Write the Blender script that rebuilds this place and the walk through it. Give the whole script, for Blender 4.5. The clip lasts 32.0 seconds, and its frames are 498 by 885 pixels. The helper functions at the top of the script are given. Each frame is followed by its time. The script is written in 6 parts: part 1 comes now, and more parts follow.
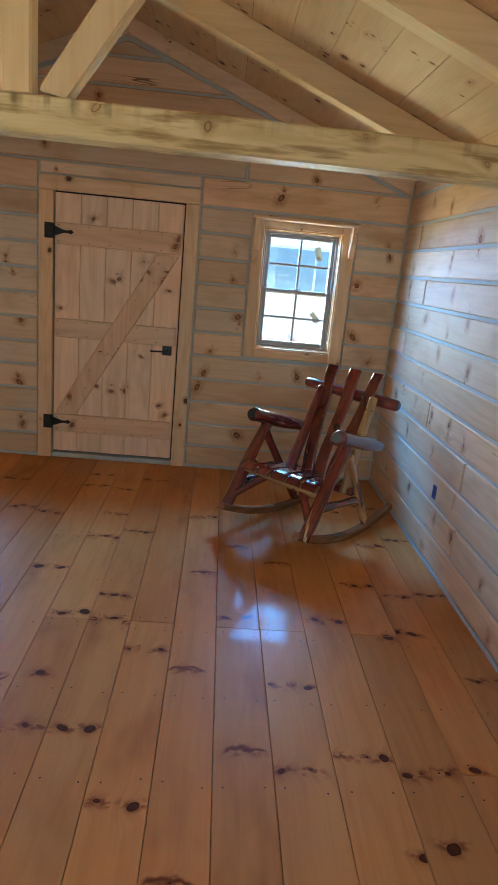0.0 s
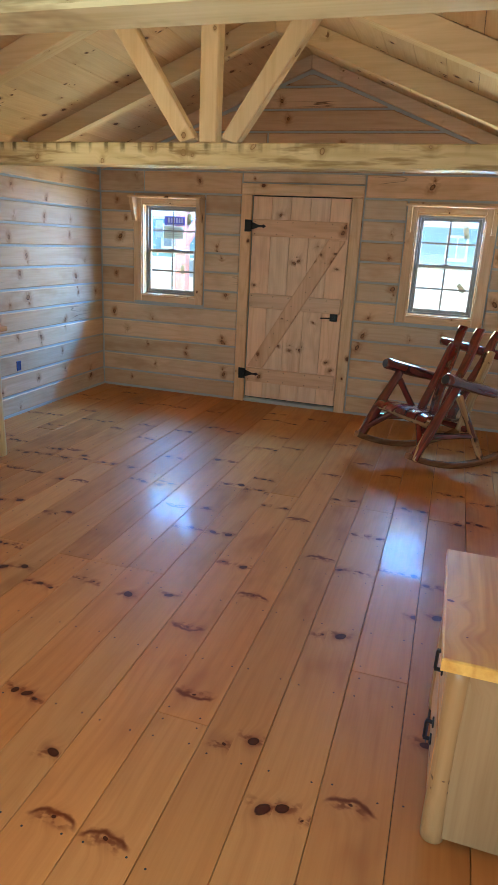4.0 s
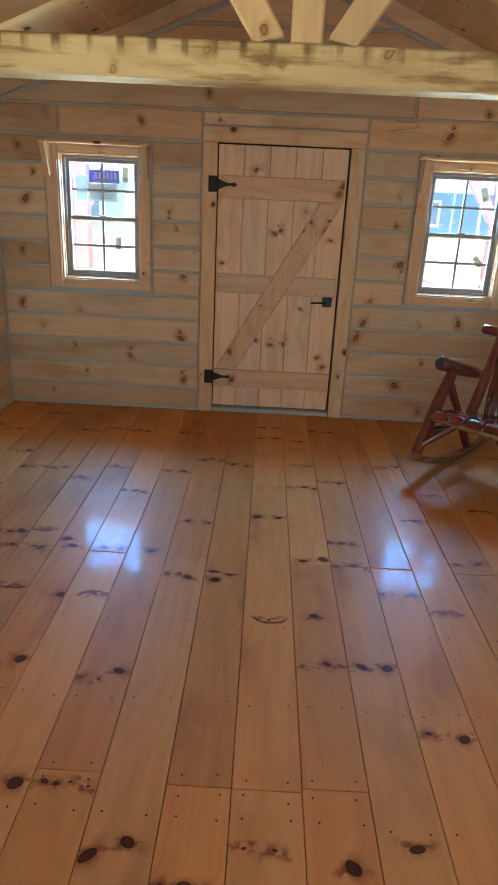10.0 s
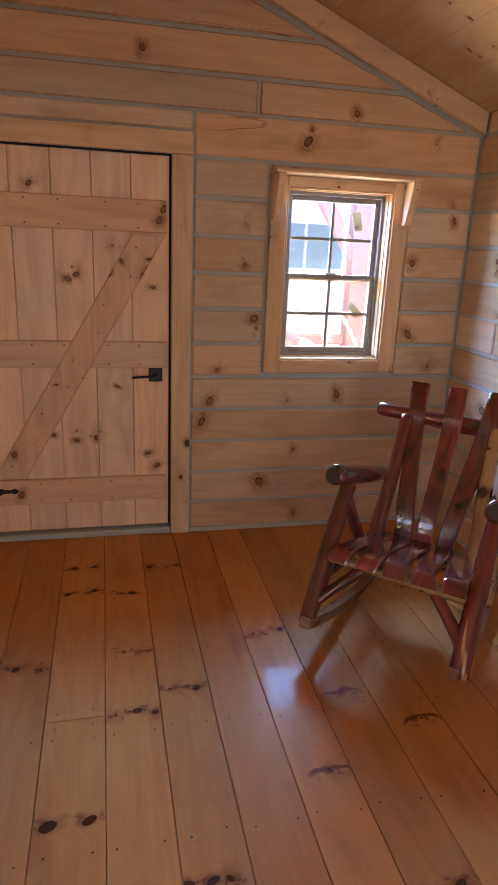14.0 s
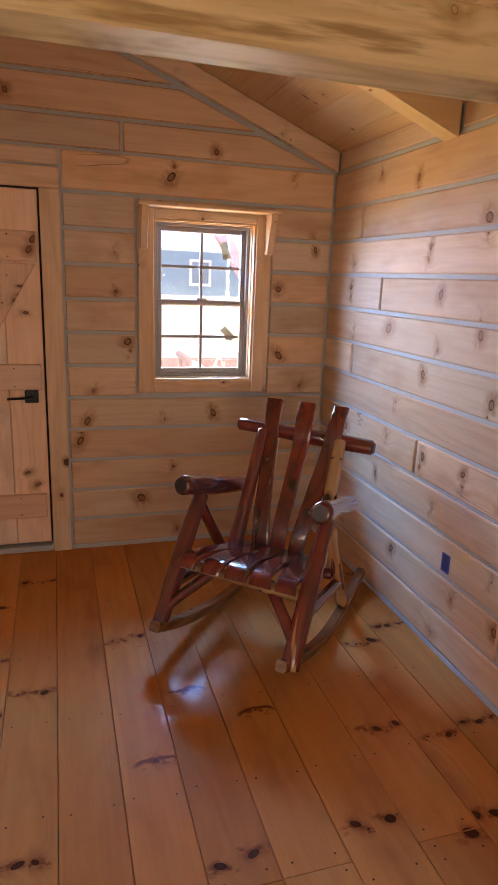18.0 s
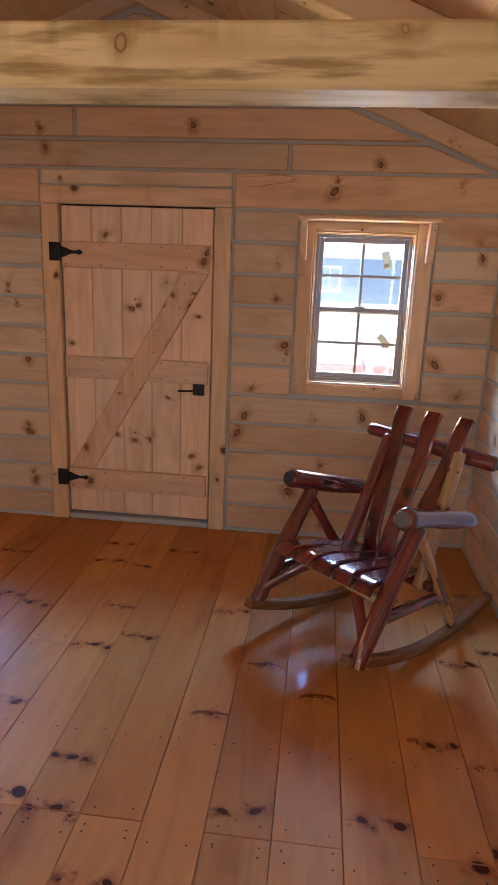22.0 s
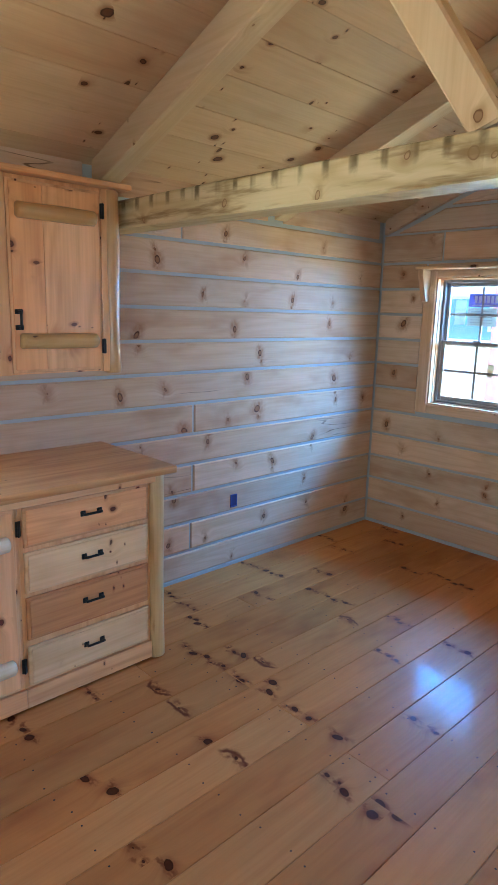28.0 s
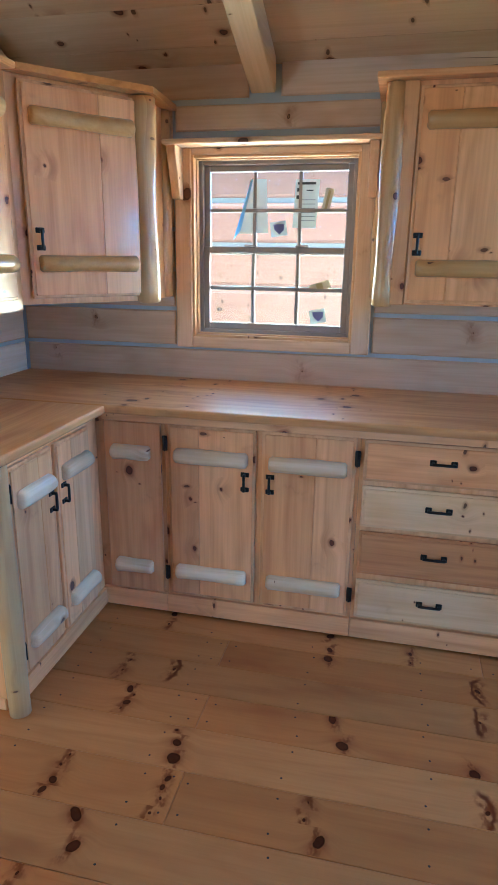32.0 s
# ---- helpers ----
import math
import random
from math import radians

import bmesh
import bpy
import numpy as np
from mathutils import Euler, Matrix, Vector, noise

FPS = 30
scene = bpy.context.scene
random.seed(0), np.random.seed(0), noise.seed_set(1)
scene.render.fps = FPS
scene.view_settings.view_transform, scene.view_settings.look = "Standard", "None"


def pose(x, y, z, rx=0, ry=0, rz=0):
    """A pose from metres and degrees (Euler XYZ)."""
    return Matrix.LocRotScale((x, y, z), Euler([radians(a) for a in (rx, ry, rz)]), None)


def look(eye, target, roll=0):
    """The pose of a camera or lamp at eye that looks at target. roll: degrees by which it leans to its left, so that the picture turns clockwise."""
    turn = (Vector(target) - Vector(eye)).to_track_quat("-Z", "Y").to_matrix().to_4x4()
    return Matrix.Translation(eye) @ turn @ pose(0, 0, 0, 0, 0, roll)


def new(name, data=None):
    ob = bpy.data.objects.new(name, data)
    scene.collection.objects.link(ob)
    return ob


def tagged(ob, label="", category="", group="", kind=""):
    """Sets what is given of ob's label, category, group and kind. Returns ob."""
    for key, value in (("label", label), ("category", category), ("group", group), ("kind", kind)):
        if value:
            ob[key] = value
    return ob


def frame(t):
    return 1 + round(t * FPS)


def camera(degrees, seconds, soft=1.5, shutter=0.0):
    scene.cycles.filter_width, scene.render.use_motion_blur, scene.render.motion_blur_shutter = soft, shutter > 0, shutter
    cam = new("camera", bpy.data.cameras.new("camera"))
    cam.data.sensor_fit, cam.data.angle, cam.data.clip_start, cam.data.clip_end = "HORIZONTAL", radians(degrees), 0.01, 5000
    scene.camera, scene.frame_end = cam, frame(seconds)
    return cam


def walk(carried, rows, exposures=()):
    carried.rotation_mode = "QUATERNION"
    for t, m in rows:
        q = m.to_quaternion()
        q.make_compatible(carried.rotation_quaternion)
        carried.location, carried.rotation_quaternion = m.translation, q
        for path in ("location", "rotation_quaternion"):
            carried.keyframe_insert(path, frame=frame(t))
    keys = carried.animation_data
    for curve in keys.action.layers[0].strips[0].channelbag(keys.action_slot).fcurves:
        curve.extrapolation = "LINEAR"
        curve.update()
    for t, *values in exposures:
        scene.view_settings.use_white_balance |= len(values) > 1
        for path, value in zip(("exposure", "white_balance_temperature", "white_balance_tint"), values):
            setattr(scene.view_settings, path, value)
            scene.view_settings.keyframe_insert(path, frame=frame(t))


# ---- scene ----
cam = camera(43.3, 32.0, soft=1.2)
PATH = [
    (0, (0.096, 0.019, 1.523), (0.217, 1.943, 0.989), 5.5),
    (0.5, (0.241, -0.05, 1.482), (0.249, 1.882, 0.965), 3.3),
    (1, (0.405, -0.238, 1.49), (0.256, 1.683, 0.954), 2.1),
    (1.5, (0.516, -0.48, 1.483), (0.345, 1.435, 0.932), 2.1),
    (2, (0.66, -0.68, 1.486), (0.425, 1.224, 0.919), 2.9),
    (2.5, (0.773, -0.805, 1.472), (0.39, 1.068, 0.886), 2.6),
    (3, (0.817, -0.927, 1.484), (0.304, 0.909, 0.879), 2.4),
    (3.5, (0.78, -1.047, 1.506), (0.238, 0.777, 0.891), 2.6),
    (5.5, (0.594, -1.166, 1.508), (-0.111, 0.621, 0.951), 3.7),
    (6, (0.381, -1.096, 1.489), (-0.395, 0.662, 0.936), 3.5),
    (6.5, (0.203, -1.052, 1.497), (-0.608, 0.688, 0.937), 3.3),
    (7, (-0.033, -1.054, 1.503), (-0.758, 0.719, 0.929), 3.9),
    (7.5, (-0.203, -1.043, 1.498), (-0.753, 0.788, 0.912), 4.6),
    (8, (-0.414, -0.881, 1.478), (-0.87, 0.97, 0.873), 4.1),
    (8.5, (-0.558, -0.721, 1.491), (-0.987, 1.128, 0.862), 3.1),
    (9, (-0.708, -0.525, 1.476), (-1.005, 1.344, 0.829), 3.5),
    (9.5, (-0.776, -0.311, 1.482), (-0.869, 1.572, 0.814), 4.2),
    (10, (-0.728, -0.022, 1.494), (-0.757, 1.852, 0.798), 2.8),
    (10.5, (-0.677, 0.15, 1.489), (-0.7, 2.019, 0.778), 1.9),
    (11, (-0.659, 0.443, 1.466), (-0.523, 2.311, 0.765), 2.6),
    (11.5, (-0.582, 0.689, 1.456), (-0.306, 2.546, 0.768), 2.9),
    (12, (-0.497, 0.971, 1.487), (-0.204, 2.828, 0.806), 2.2),
    (12.5, (-0.486, 1.167, 1.489), (-0.226, 3.033, 0.817), 1.6),
    (13, (-0.517, 1.389, 1.503), (-0.148, 3.25, 0.87), 2.2),
    (13.5, (-0.544, 1.483, 1.522), (-0.104, 3.336, 0.911), 2.6),
    (15.5, (-0.33, 1.544, 1.503), (0.097, 3.422, 0.965), 2.1),
    (16, (-0.277, 1.533, 1.497), (0.173, 3.412, 0.981), 1.8),
    (16.5, (-0.253, 1.521, 1.499), (0.234, 3.394, 0.994), 1.6),
    (17, (-0.227, 1.474, 1.5), (0.31, 3.335, 1.001), 1.4),
    (17.5, (-0.197, 1.372, 1.519), (0.376, 3.222, 1.018), 1.4),
    (18, (-0.143, 1.245, 1.524), (0.431, 3.092, 1.018), 2.3),
    (18.5, (-0.018, 1.215, 1.514), (0.466, 3.084, 0.993), 2.4),
    (19, (0.143, 1.194, 1.516), (0.518, 3.084, 0.979), 2.5),
    (19.5, (0.227, 1.123, 1.52), (0.537, 3.021, 0.973), 2.6),
    (20, (0.268, 0.987, 1.532), (0.513, 2.894, 0.982), 2.3),
    (20.5, (0.31, 0.882, 1.536), (0.444, 2.803, 0.995), 2.6),
    (21, (0.349, 0.873, 1.548), (0.395, 2.799, 1.008), 2.7),
    (21.5, (0.4, 0.942, 1.547), (0.361, 2.872, 1.023), 2.7),
    (22, (0.42, 1.013, 1.534), (0.218, 2.938, 1.03), 2.2),
    (22.5, (0.403, 1.039, 1.536), (0.011, 2.941, 1.056), 1.4),
    (23, (0.37, 1.039, 1.57), (-0.141, 2.917, 1.11), 1.3),
    (23.5, (0.273, 1.004, 1.587), (-0.36, 2.852, 1.155), 1.4),
    (24, (0.156, 0.945, 1.595), (-0.683, 2.713, 1.181), 1.1),
    (24.5, (0.075, 0.888, 1.59), (-0.889, 2.594, 1.189), 1.4),
    (25, (0.028, 0.842, 1.587), (-0.993, 2.515, 1.189), 2.0),
    (25.5, (-0.002, 0.808, 1.579), (-1.069, 2.453, 1.185), 2.4),
    (27.5, (0.07, 0.792, 1.582), (-1.192, 2.289, 1.175), 2.6),
    (28, (0.067, 0.804, 1.556), (-1.351, 2.153, 1.146), 1.6),
    (28.5, (0.082, 0.839, 1.535), (-1.524, 1.948, 1.097), 0.5),
    (29, (0.101, 0.874, 1.521), (-1.61, 1.768, 1.001), 0.4),
    (29.5, (0.008, 0.952, 1.523), (-1.72, 1.754, 0.915), 1.3),
    (30, (-0.156, 1.078, 1.531), (-1.879, 1.878, 0.906), 2.9),
    (30.5, (-0.237, 1.297, 1.51), (-2.068, 1.786, 0.871), 0.9),
    (31, (-0.175, 1.438, 1.471), (-2.075, 1.556, 0.856), 0.3),
    (31.5, (0.007, 1.589, 1.436), (-1.9, 1.395, 0.868), 0.3),
    (32, (0.113, 1.789, 1.454), (-1.756, 1.365, 0.882), 0.8),
]
EXPOSURES = [
    (0.0, 0.84, 5750, -11), (1.0, 0.94, 5950, -6), (2.0, 1.06, 6050, -9), (3.5, 1.06, 5950, -11), (6.0, 1.02, 5200, -18), (8.0, 1.00, 5300, -23), (9.0, 1.04, 5600, -20), (11.0, 1.02, 6200, -2), (13.0, 0.95, 6500, 6),
    (16.0, 0.86, 8500, 28), (17.0, 0.86, 8500, 27), (19.0, 0.80, 7500, 17), (22.0, 0.93, 6800, 16), (24.0, 1.03, 6150, 9), (25.0, 1.05, 5650, 4), (28.0, 1.08, 5000, -10), (29.0, 1.05, 4700, -12), (30.0, 0.92, 5150, -2),
    (31.0, 0.90, 5050, -6), (32.0, 0.98, 4550, -13),
]
walk(cam, [(t, look(eye, target, roll)) for t, eye, target, roll in PATH], EXPOSURES)

# ---- light ----
world = bpy.data.worlds.new("sky")
scene.world = world
world.use_nodes = True
wn = world.node_tree.nodes
sky = wn.new("ShaderNodeTexSky")
sky.sky_type, sky.sun_disc = "NISHITA", False
sky.sun_elevation, sky.sun_rotation = radians(56), radians(118)
sky.air_density, sky.dust_density = 1.2, 1.5
world.node_tree.links.new(sky.outputs[0], wn["Background"].inputs[0])
wn["Background"].inputs[1].default_value = 0.10

sun = new("sun", bpy.data.lights.new("sun", "SUN"))
sun.data.energy, sun.data.angle, sun.data.color = 3.2, radians(0.5), (1.0, 0.95, 0.87)
sun.matrix_world = look((0, 0, 0), (-0.494, 0.262, -0.83))


def window_light(name, m, w, h, power, color=(0.80, 0.90, 1.0)):
    """An area lamp that stands in for daylight falling in through an opening."""
    lamp = bpy.data.lights.new(name, "AREA")
    lamp.shape, lamp.size, lamp.size_y, lamp.energy, lamp.color = "RECTANGLE", w, h, power, color
    ob = new(name, lamp)
    ob.matrix_world = m
    return ob



# ---- materials ----
def nodes_of(name):
    m = bpy.data.materials.new(name)
    m.use_nodes = True
    return m, m.node_tree.nodes, m.node_tree.links, m.node_tree.nodes["Principled BSDF"]


class Graph:
    """Small helper to wire shader nodes."""

    def __init__(self, name):
        self.m, self.n, self.l, self.b = nodes_of(name)

    def set(self, socket, v):
        if hasattr(v, "is_linked"):
            self.l.new(v, socket)
        else:
            socket.default_value = v

    def math(self, op, a, b=0.0, c=0.0, clamp=False):
        nd = self.n.new("ShaderNodeMath")
        nd.operation, nd.use_clamp = op, clamp
        for s, v in zip(nd.inputs, (a, b, c)):
            self.set(s, v)
        return nd.outputs[0]

    def vec(self, x, y, z):
        nd = self.n.new("ShaderNodeCombineXYZ")
        for s, v in zip(nd.inputs, (x, y, z)):
            self.set(s, v)
        return nd.outputs[0]

    def noise(self, v, scale, detail=2.0, rough=0.5, distort=0.0):
        nd = self.n.new("ShaderNodeTexNoise")
        self.l.new(v, nd.inputs["Vector"])
        nd.inputs["Scale"].default_value, nd.inputs["Detail"].default_value = scale, detail
        nd.inputs["Roughness"].default_value, nd.inputs["Distortion"].default_value = rough, distort
        return nd.outputs["Fac"]

    def ramp(self, v, a, b, lo=0.0, hi=1.0):
        nd = self.n.new("ShaderNodeMapRange")
        nd.interpolation_type = "SMOOTHSTEP"
        for s, x in zip(nd.inputs, (v, a, b, lo, hi)):
            self.set(s, x)
        return nd.outputs[0]

    def mix(self, f, a, b, how="MIX"):
        nd = self.n.new("ShaderNodeMix")
        nd.data_type, nd.blend_type = "RGBA", how
        self.set(nd.inputs[0], f)
        for s, v in ((nd.inputs[6], a), (nd.inputs[7], b)):
            self.set(s, (*v, 1) if isinstance(v, tuple) else v)
        return nd.outputs[2]

    def bump(self, h, strength, dist):
        nd = self.n.new("ShaderNodeBump")
        nd.inputs["Strength"].default_value, nd.inputs["Distance"].default_value = strength, dist
        self.l.new(h, nd.inputs["Height"])
        self.l.new(nd.outputs[0], self.b.inputs["Normal"])
        self.l.new(nd.outputs[0], self.b.inputs["Coat Normal"])


def wood(name, light, dark, axes, knots=0.35, knot_size=1.0, rough=0.45, coat=0.0, coat_rough=0.1, tint=0.16,
         island=False, knot=(0.060, 0.020, 0.008), rings=0.5, stain=(0.30, 0.13, 0.05), scale=9.0, blotch=0.25, relief=0.25, whorls=1.7, arcs=0.5, marks=False, spec=0.5, pins=0.5, heart=(0.11, 0.035, 0.014), grainy=1.0, placed=False, sap=None, sap_from=0.655, reach=2.6, checks=0.0, rim=0.7):
    """Pine with grain along axes[0] and its face across axes[1]; knots, rings, stains; each piece differs."""
    g = Graph(name)
    tex = g.n.new("ShaderNodeTexCoord")
    sep = g.n.new("ShaderNodeSeparateXYZ")
    g.l.new(tex.outputs["Object"], sep.inputs[0])
    ax = dict(zip("xyz", sep.outputs))
    third = [k for k in "xyz" if k not in axes][0]
    rnd = g.n.new("ShaderNodeNewGeometry").outputs["Random Per Island"] if island else g.n.new("ShaderNodeObjectInfo").outputs["Random"]
    along = g.math("MULTIPLY_ADD", rnd, 53.7, ax[axes[0]])
    deep, wide = ax[third], ax[axes[1]]
    if not placed:      # timbers show several sides: each side takes its own width
        nsep = g.n.new("ShaderNodeSeparateXYZ")
        g.l.new(tex.outputs["Normal"], nsep.inputs[0])
        side_on = g.math("GREATER_THAN", g.math("ABSOLUTE", dict(zip("xyz", nsep.outputs))[axes[1]]), 0.75)
        wide = g.math("ADD", g.math("MULTIPLY", deep, side_on), g.math("MULTIPLY", wide, g.math("SUBTRACT", 1.0, side_on)))
    across = g.math("MULTIPLY_ADD", rnd, 31.3, wide)
    # knots: most sit in whorls across the board, some alone
    wob = g.noise(g.vec(along, across, 0.0), 22.0, 2.0)
    if placed:      # the board's mesh carries, for each knot, the way to its middle, its radius and a random number
        att = g.n.new("ShaderNodeAttribute")
        att.attribute_name = "knot"
        kv = g.n.new("ShaderNodeSeparateXYZ")
        g.l.new(att.outputs["Vector"], kv.inputs[0])
        du, dv, size, kid = kv.outputs[0], kv.outputs[1], kv.outputs[2], att.outputs["Alpha"]
        has = g.math("GREATER_THAN", size, 0.0001)
        curved = g.math("GREATER_THAN", kid, 1.0)
        r1, r3 = g.math("FRACT", g.math("MULTIPLY", kid, 17.3)), g.math("FRACT", g.math("MULTIPLY", kid, 71.9))
        crisp = g.noise(g.vec(g.math("MULTIPLY", along, 1.6), across, 5.0), 30.0, 2.0, 0.55)
        el = g.math("MULTIPLY", du, g.math("MULTIPLY_ADD", r1, 0.75, 0.85))
        sh = g.math("MULTIPLY_ADD", du, g.math("MULTIPLY_ADD", r3, 1.2, -0.6), dv)
        d = g.math("SQRT", g.math("ADD", g.math("MULTIPLY", el, el), g.math("MULTIPLY", sh, sh)))
        q = g.math("ADD", g.math("DIVIDE", d, g.math("MAXIMUM", size, 0.001)), g.math("MULTIPLY_ADD", crisp, 0.7, -0.35))
        core = g.math("MULTIPLY", has, g.ramp(q, 1.10, 0.92))
        halo = g.math("MULTIPLY", has, g.math("MULTIPLY", g.ramp(q, reach, 0.95), g.ramp(crisp, 0.32, 0.66, 0.35, 1.0)))
        flow = g.math("MULTIPLY", has, g.ramp(d, 0.09, 0.0))
        pcore = g.math("MULTIPLY", core, 0.0)
        phalo = pcore
        side = g.math("MULTIPLY_ADD", g.math("GREATER_THAN", r3, 0.5), 2.0, -1.0)
        bow = g.math("MULTIPLY_ADD", g.math("MULTIPLY", dv, dv), -4.5, 0.014)
        off = g.math("ABSOLUTE", g.math("ADD", g.math("SUBTRACT", du, g.math("MULTIPLY", side, bow)), g.math("MULTIPLY_ADD", g.noise(g.vec(along, across, 8.0), 14.0, 2.0, 0.5), 0.06, -0.03)))
        arc = g.math("MULTIPLY", g.ramp(off, g.math("MULTIPLY_ADD", crisp, 0.034, -0.002), 0.001), g.math("MULTIPLY", curved, g.ramp(g.math("ABSOLUTE", dv), 0.085, 0.055)))
        lean = g.math("ADD", du, g.math("MULTIPLY", g.math("ABSOLUTE", dv), g.math("MULTIPLY", side, 0.35)))
        wedge = g.math("MULTIPLY", g.ramp(g.math("ABSOLUTE", lean), g.math("MULTIPLY_ADD", crisp, 0.045, 0.002), 0.003), g.ramp(g.math("ABSOLUTE", dv), 0.075, 0.02))
        smear = g.math("MULTIPLY", has, g.math("MULTIPLY", wedge, g.ramp(crisp, 0.40, 0.60)))
        streak_at = g.math("MULTIPLY", has, g.ramp(d, 0.07, 0.01))
    else:
        wv = g.math("MULTIPLY_ADD", wob, 0.016, -0.008)

        def whorl(at):
            nd = g.n.new("ShaderNodeTexVoronoi")
            nd.voronoi_dimensions = "1D"
            nd.inputs["Scale"].default_value, nd.inputs["Randomness"].default_value = whorls, 0.8
            g.l.new(at, nd.inputs["W"])
            return nd.outputs["Distance"]
        vor = g.n.new("ShaderNodeTexVoronoi")
        vor.voronoi_dimensions = "2D"
        vor.inputs["Scale"].default_value, vor.inputs["Randomness"].default_value = scale, 0.95
        g.l.new(g.vec(g.math("MULTIPLY_ADD", along, 0.8, wv), g.math("ADD", across, wv), 0.0), vor.inputs["Vector"])
        cell, place = g.n.new("ShaderNodeSeparateColor"), g.n.new("ShaderNodeSeparateXYZ")
        g.l.new(vor.outputs["Color"], cell.inputs[0])
        g.l.new(vor.outputs["Position"], place.inputs[0])
        near = g.math("LESS_THAN", whorl(g.math("DIVIDE", place.outputs[0], 0.8)), 0.055 * whorls)
        has = g.math("MAXIMUM", g.math("MULTIPLY", near, g.math("LESS_THAN", cell.outputs[0], knots)), g.math("LESS_THAN", cell.outputs[2], knots * 0.06))
        size = g.math("MULTIPLY_ADD", g.math("POWER", cell.outputs[1], 2.0), 0.020 * knot_size * scale, 0.0045 * knot_size * scale)
        d = vor.outputs["Distance"]
        core = g.math("MULTIPLY", has, g.ramp(g.math("DIVIDE", d, size), 1.08, 0.86))
        halo = g.math("MULTIPLY", has, g.ramp(g.math("DIVIDE", d, size), 2.2, 0.9))
        flow = g.math("MULTIPLY", has, g.ramp(d, 0.5, 0.0))
        pin = g.n.new("ShaderNodeTexVoronoi")
        pin.voronoi_dimensions = "2D"
        pin.inputs["Scale"].default_value, pin.inputs["Randomness"].default_value = 23.0, 1.0
        g.l.new(g.vec(g.math("MULTIPLY_ADD", along, 1.15, wv), g.math("MULTIPLY_ADD", across, 0.6, wv), 0.0), pin.inputs["Vector"])
        pcell, pplace = g.n.new("ShaderNodeSeparateColor"), g.n.new("ShaderNodeSeparateXYZ")
        g.l.new(pin.outputs["Color"], pcell.inputs[0])
        g.l.new(pin.outputs["Position"], pplace.inputs[0])
        pnear = g.math("LESS_THAN", whorl(g.math("DIVIDE", pplace.outputs[0], 1.15)), 0.040 * whorls)
        phas = g.math("MULTIPLY", pnear, g.math("LESS_THAN", pcell.outputs[0], pins))
        psize = g.math("MULTIPLY_ADD", g.math("POWER", pcell.outputs[1], 2.0), 0.26 * knot_size, 0.07 * knot_size)
        pq = g.math("DIVIDE", pin.outputs["Distance"], psize)
        pcore = g.math("MULTIPLY", phas, g.ramp(pq, 1.1, 0.75))
        phalo = g.math("MULTIPLY", phas, g.ramp(pq, 2.6, 0.8))
        drift = g.noise(g.vec(g.math("MULTIPLY", along, 0.7), g.math("MULTIPLY", across, 9.0), 3.0), 1.0, 4.0, 0.65)
        wd = whorl(g.math("MULTIPLY_ADD", drift, 0.15, along))
        ragged = g.noise(g.vec(g.math("MULTIPLY", along, 30.0), g.math("MULTIPLY", across, 60.0), 2.0), 1.0, 3.0, 0.7)
        arc = g.math("MULTIPLY", g.ramp(wd, 0.010 * whorls, 0.001 * whorls), g.ramp(g.noise(g.vec(along, across, 9.0), 11.0, 2.0), 0.53, 0.63))
        arc = g.math("MULTIPLY", arc, g.ramp(ragged, 0.36, 0.58))
        smear = g.math("MULTIPLY", g.ramp(wd, 0.075 * whorls, 0.0), g.ramp(g.noise(g.vec(along, across, 9.0), 11.0, 2.0), 0.48, 0.66))
        streak_at = g.math("MULTIPLY", has, g.ramp(d, 0.5, 0.05))
    # grain
    bend = g.math("MULTIPLY", flow, 0.03)
    ac2 = g.math("ADD", across, bend)
    big = g.noise(g.vec(g.math("MULTIPLY", along, 0.55), g.math("MULTIPLY", ac2, 4.2), g.math("MULTIPLY", deep, 4.2)), 1.0, 2.0, 0.45)
    ring = g.math("MULTIPLY_ADD", g.math("SINE", g.math("MULTIPLY", big, 62.0)), 0.5, 0.5)
    fine = g.noise(g.vec(g.math("MULTIPLY", along, 3.0), g.math("MULTIPLY", ac2, 95.0), g.math("MULTIPLY", deep, 95.0)), 1.0, 3.0, 0.6)
    mid = g.noise(g.vec(g.math("MULTIPLY", along, 1.3), g.math("MULTIPLY", ac2, 14.0), g.math("MULTIPLY", deep, 14.0)), 1.0, 3.0, 0.55, 0.4)
    grain = g.math("ADD", g.math("MULTIPLY", g.math("POWER", ring, 2.0), 0.45 * rings), g.math("MULTIPLY", g.ramp(fine, 0.3, 0.75), 0.28 * grainy))
    grain = g.math("ADD", grain, g.math("MULTIPLY", g.ramp(mid, 0.35, 0.8), 0.40 * grainy), clamp=True)
    col = g.mix(grain, light, dark)
    # streaks of heartwood that run out of knots, and large soft stains
    cloud = g.noise(g.vec(g.math("MULTIPLY", along, 1.1), g.math("MULTIPLY", across, 2.6), deep), 1.6, 3.0, 0.6)
    col = g.mix(g.math("MULTIPLY", g.ramp(cloud, 0.50, 0.78), blotch), col, tuple(0.55 * a + 0.45 * b for a, b in zip(dark, stain)))
    streak = g.math("MULTIPLY", streak_at, g.ramp(mid, 0.38, 0.62))
    col = g.mix(g.math("MULTIPLY", streak, 0.42), col, stain)
    col = g.mix(g.math("MULTIPLY", smear, arcs * 0.85), col, tuple(0.8 * a for a in stain))
    col = g.mix(g.math("MULTIPLY", arc, arcs), col, tuple(0.65 * a + 0.35 * b for a, b in zip(stain, knot)))
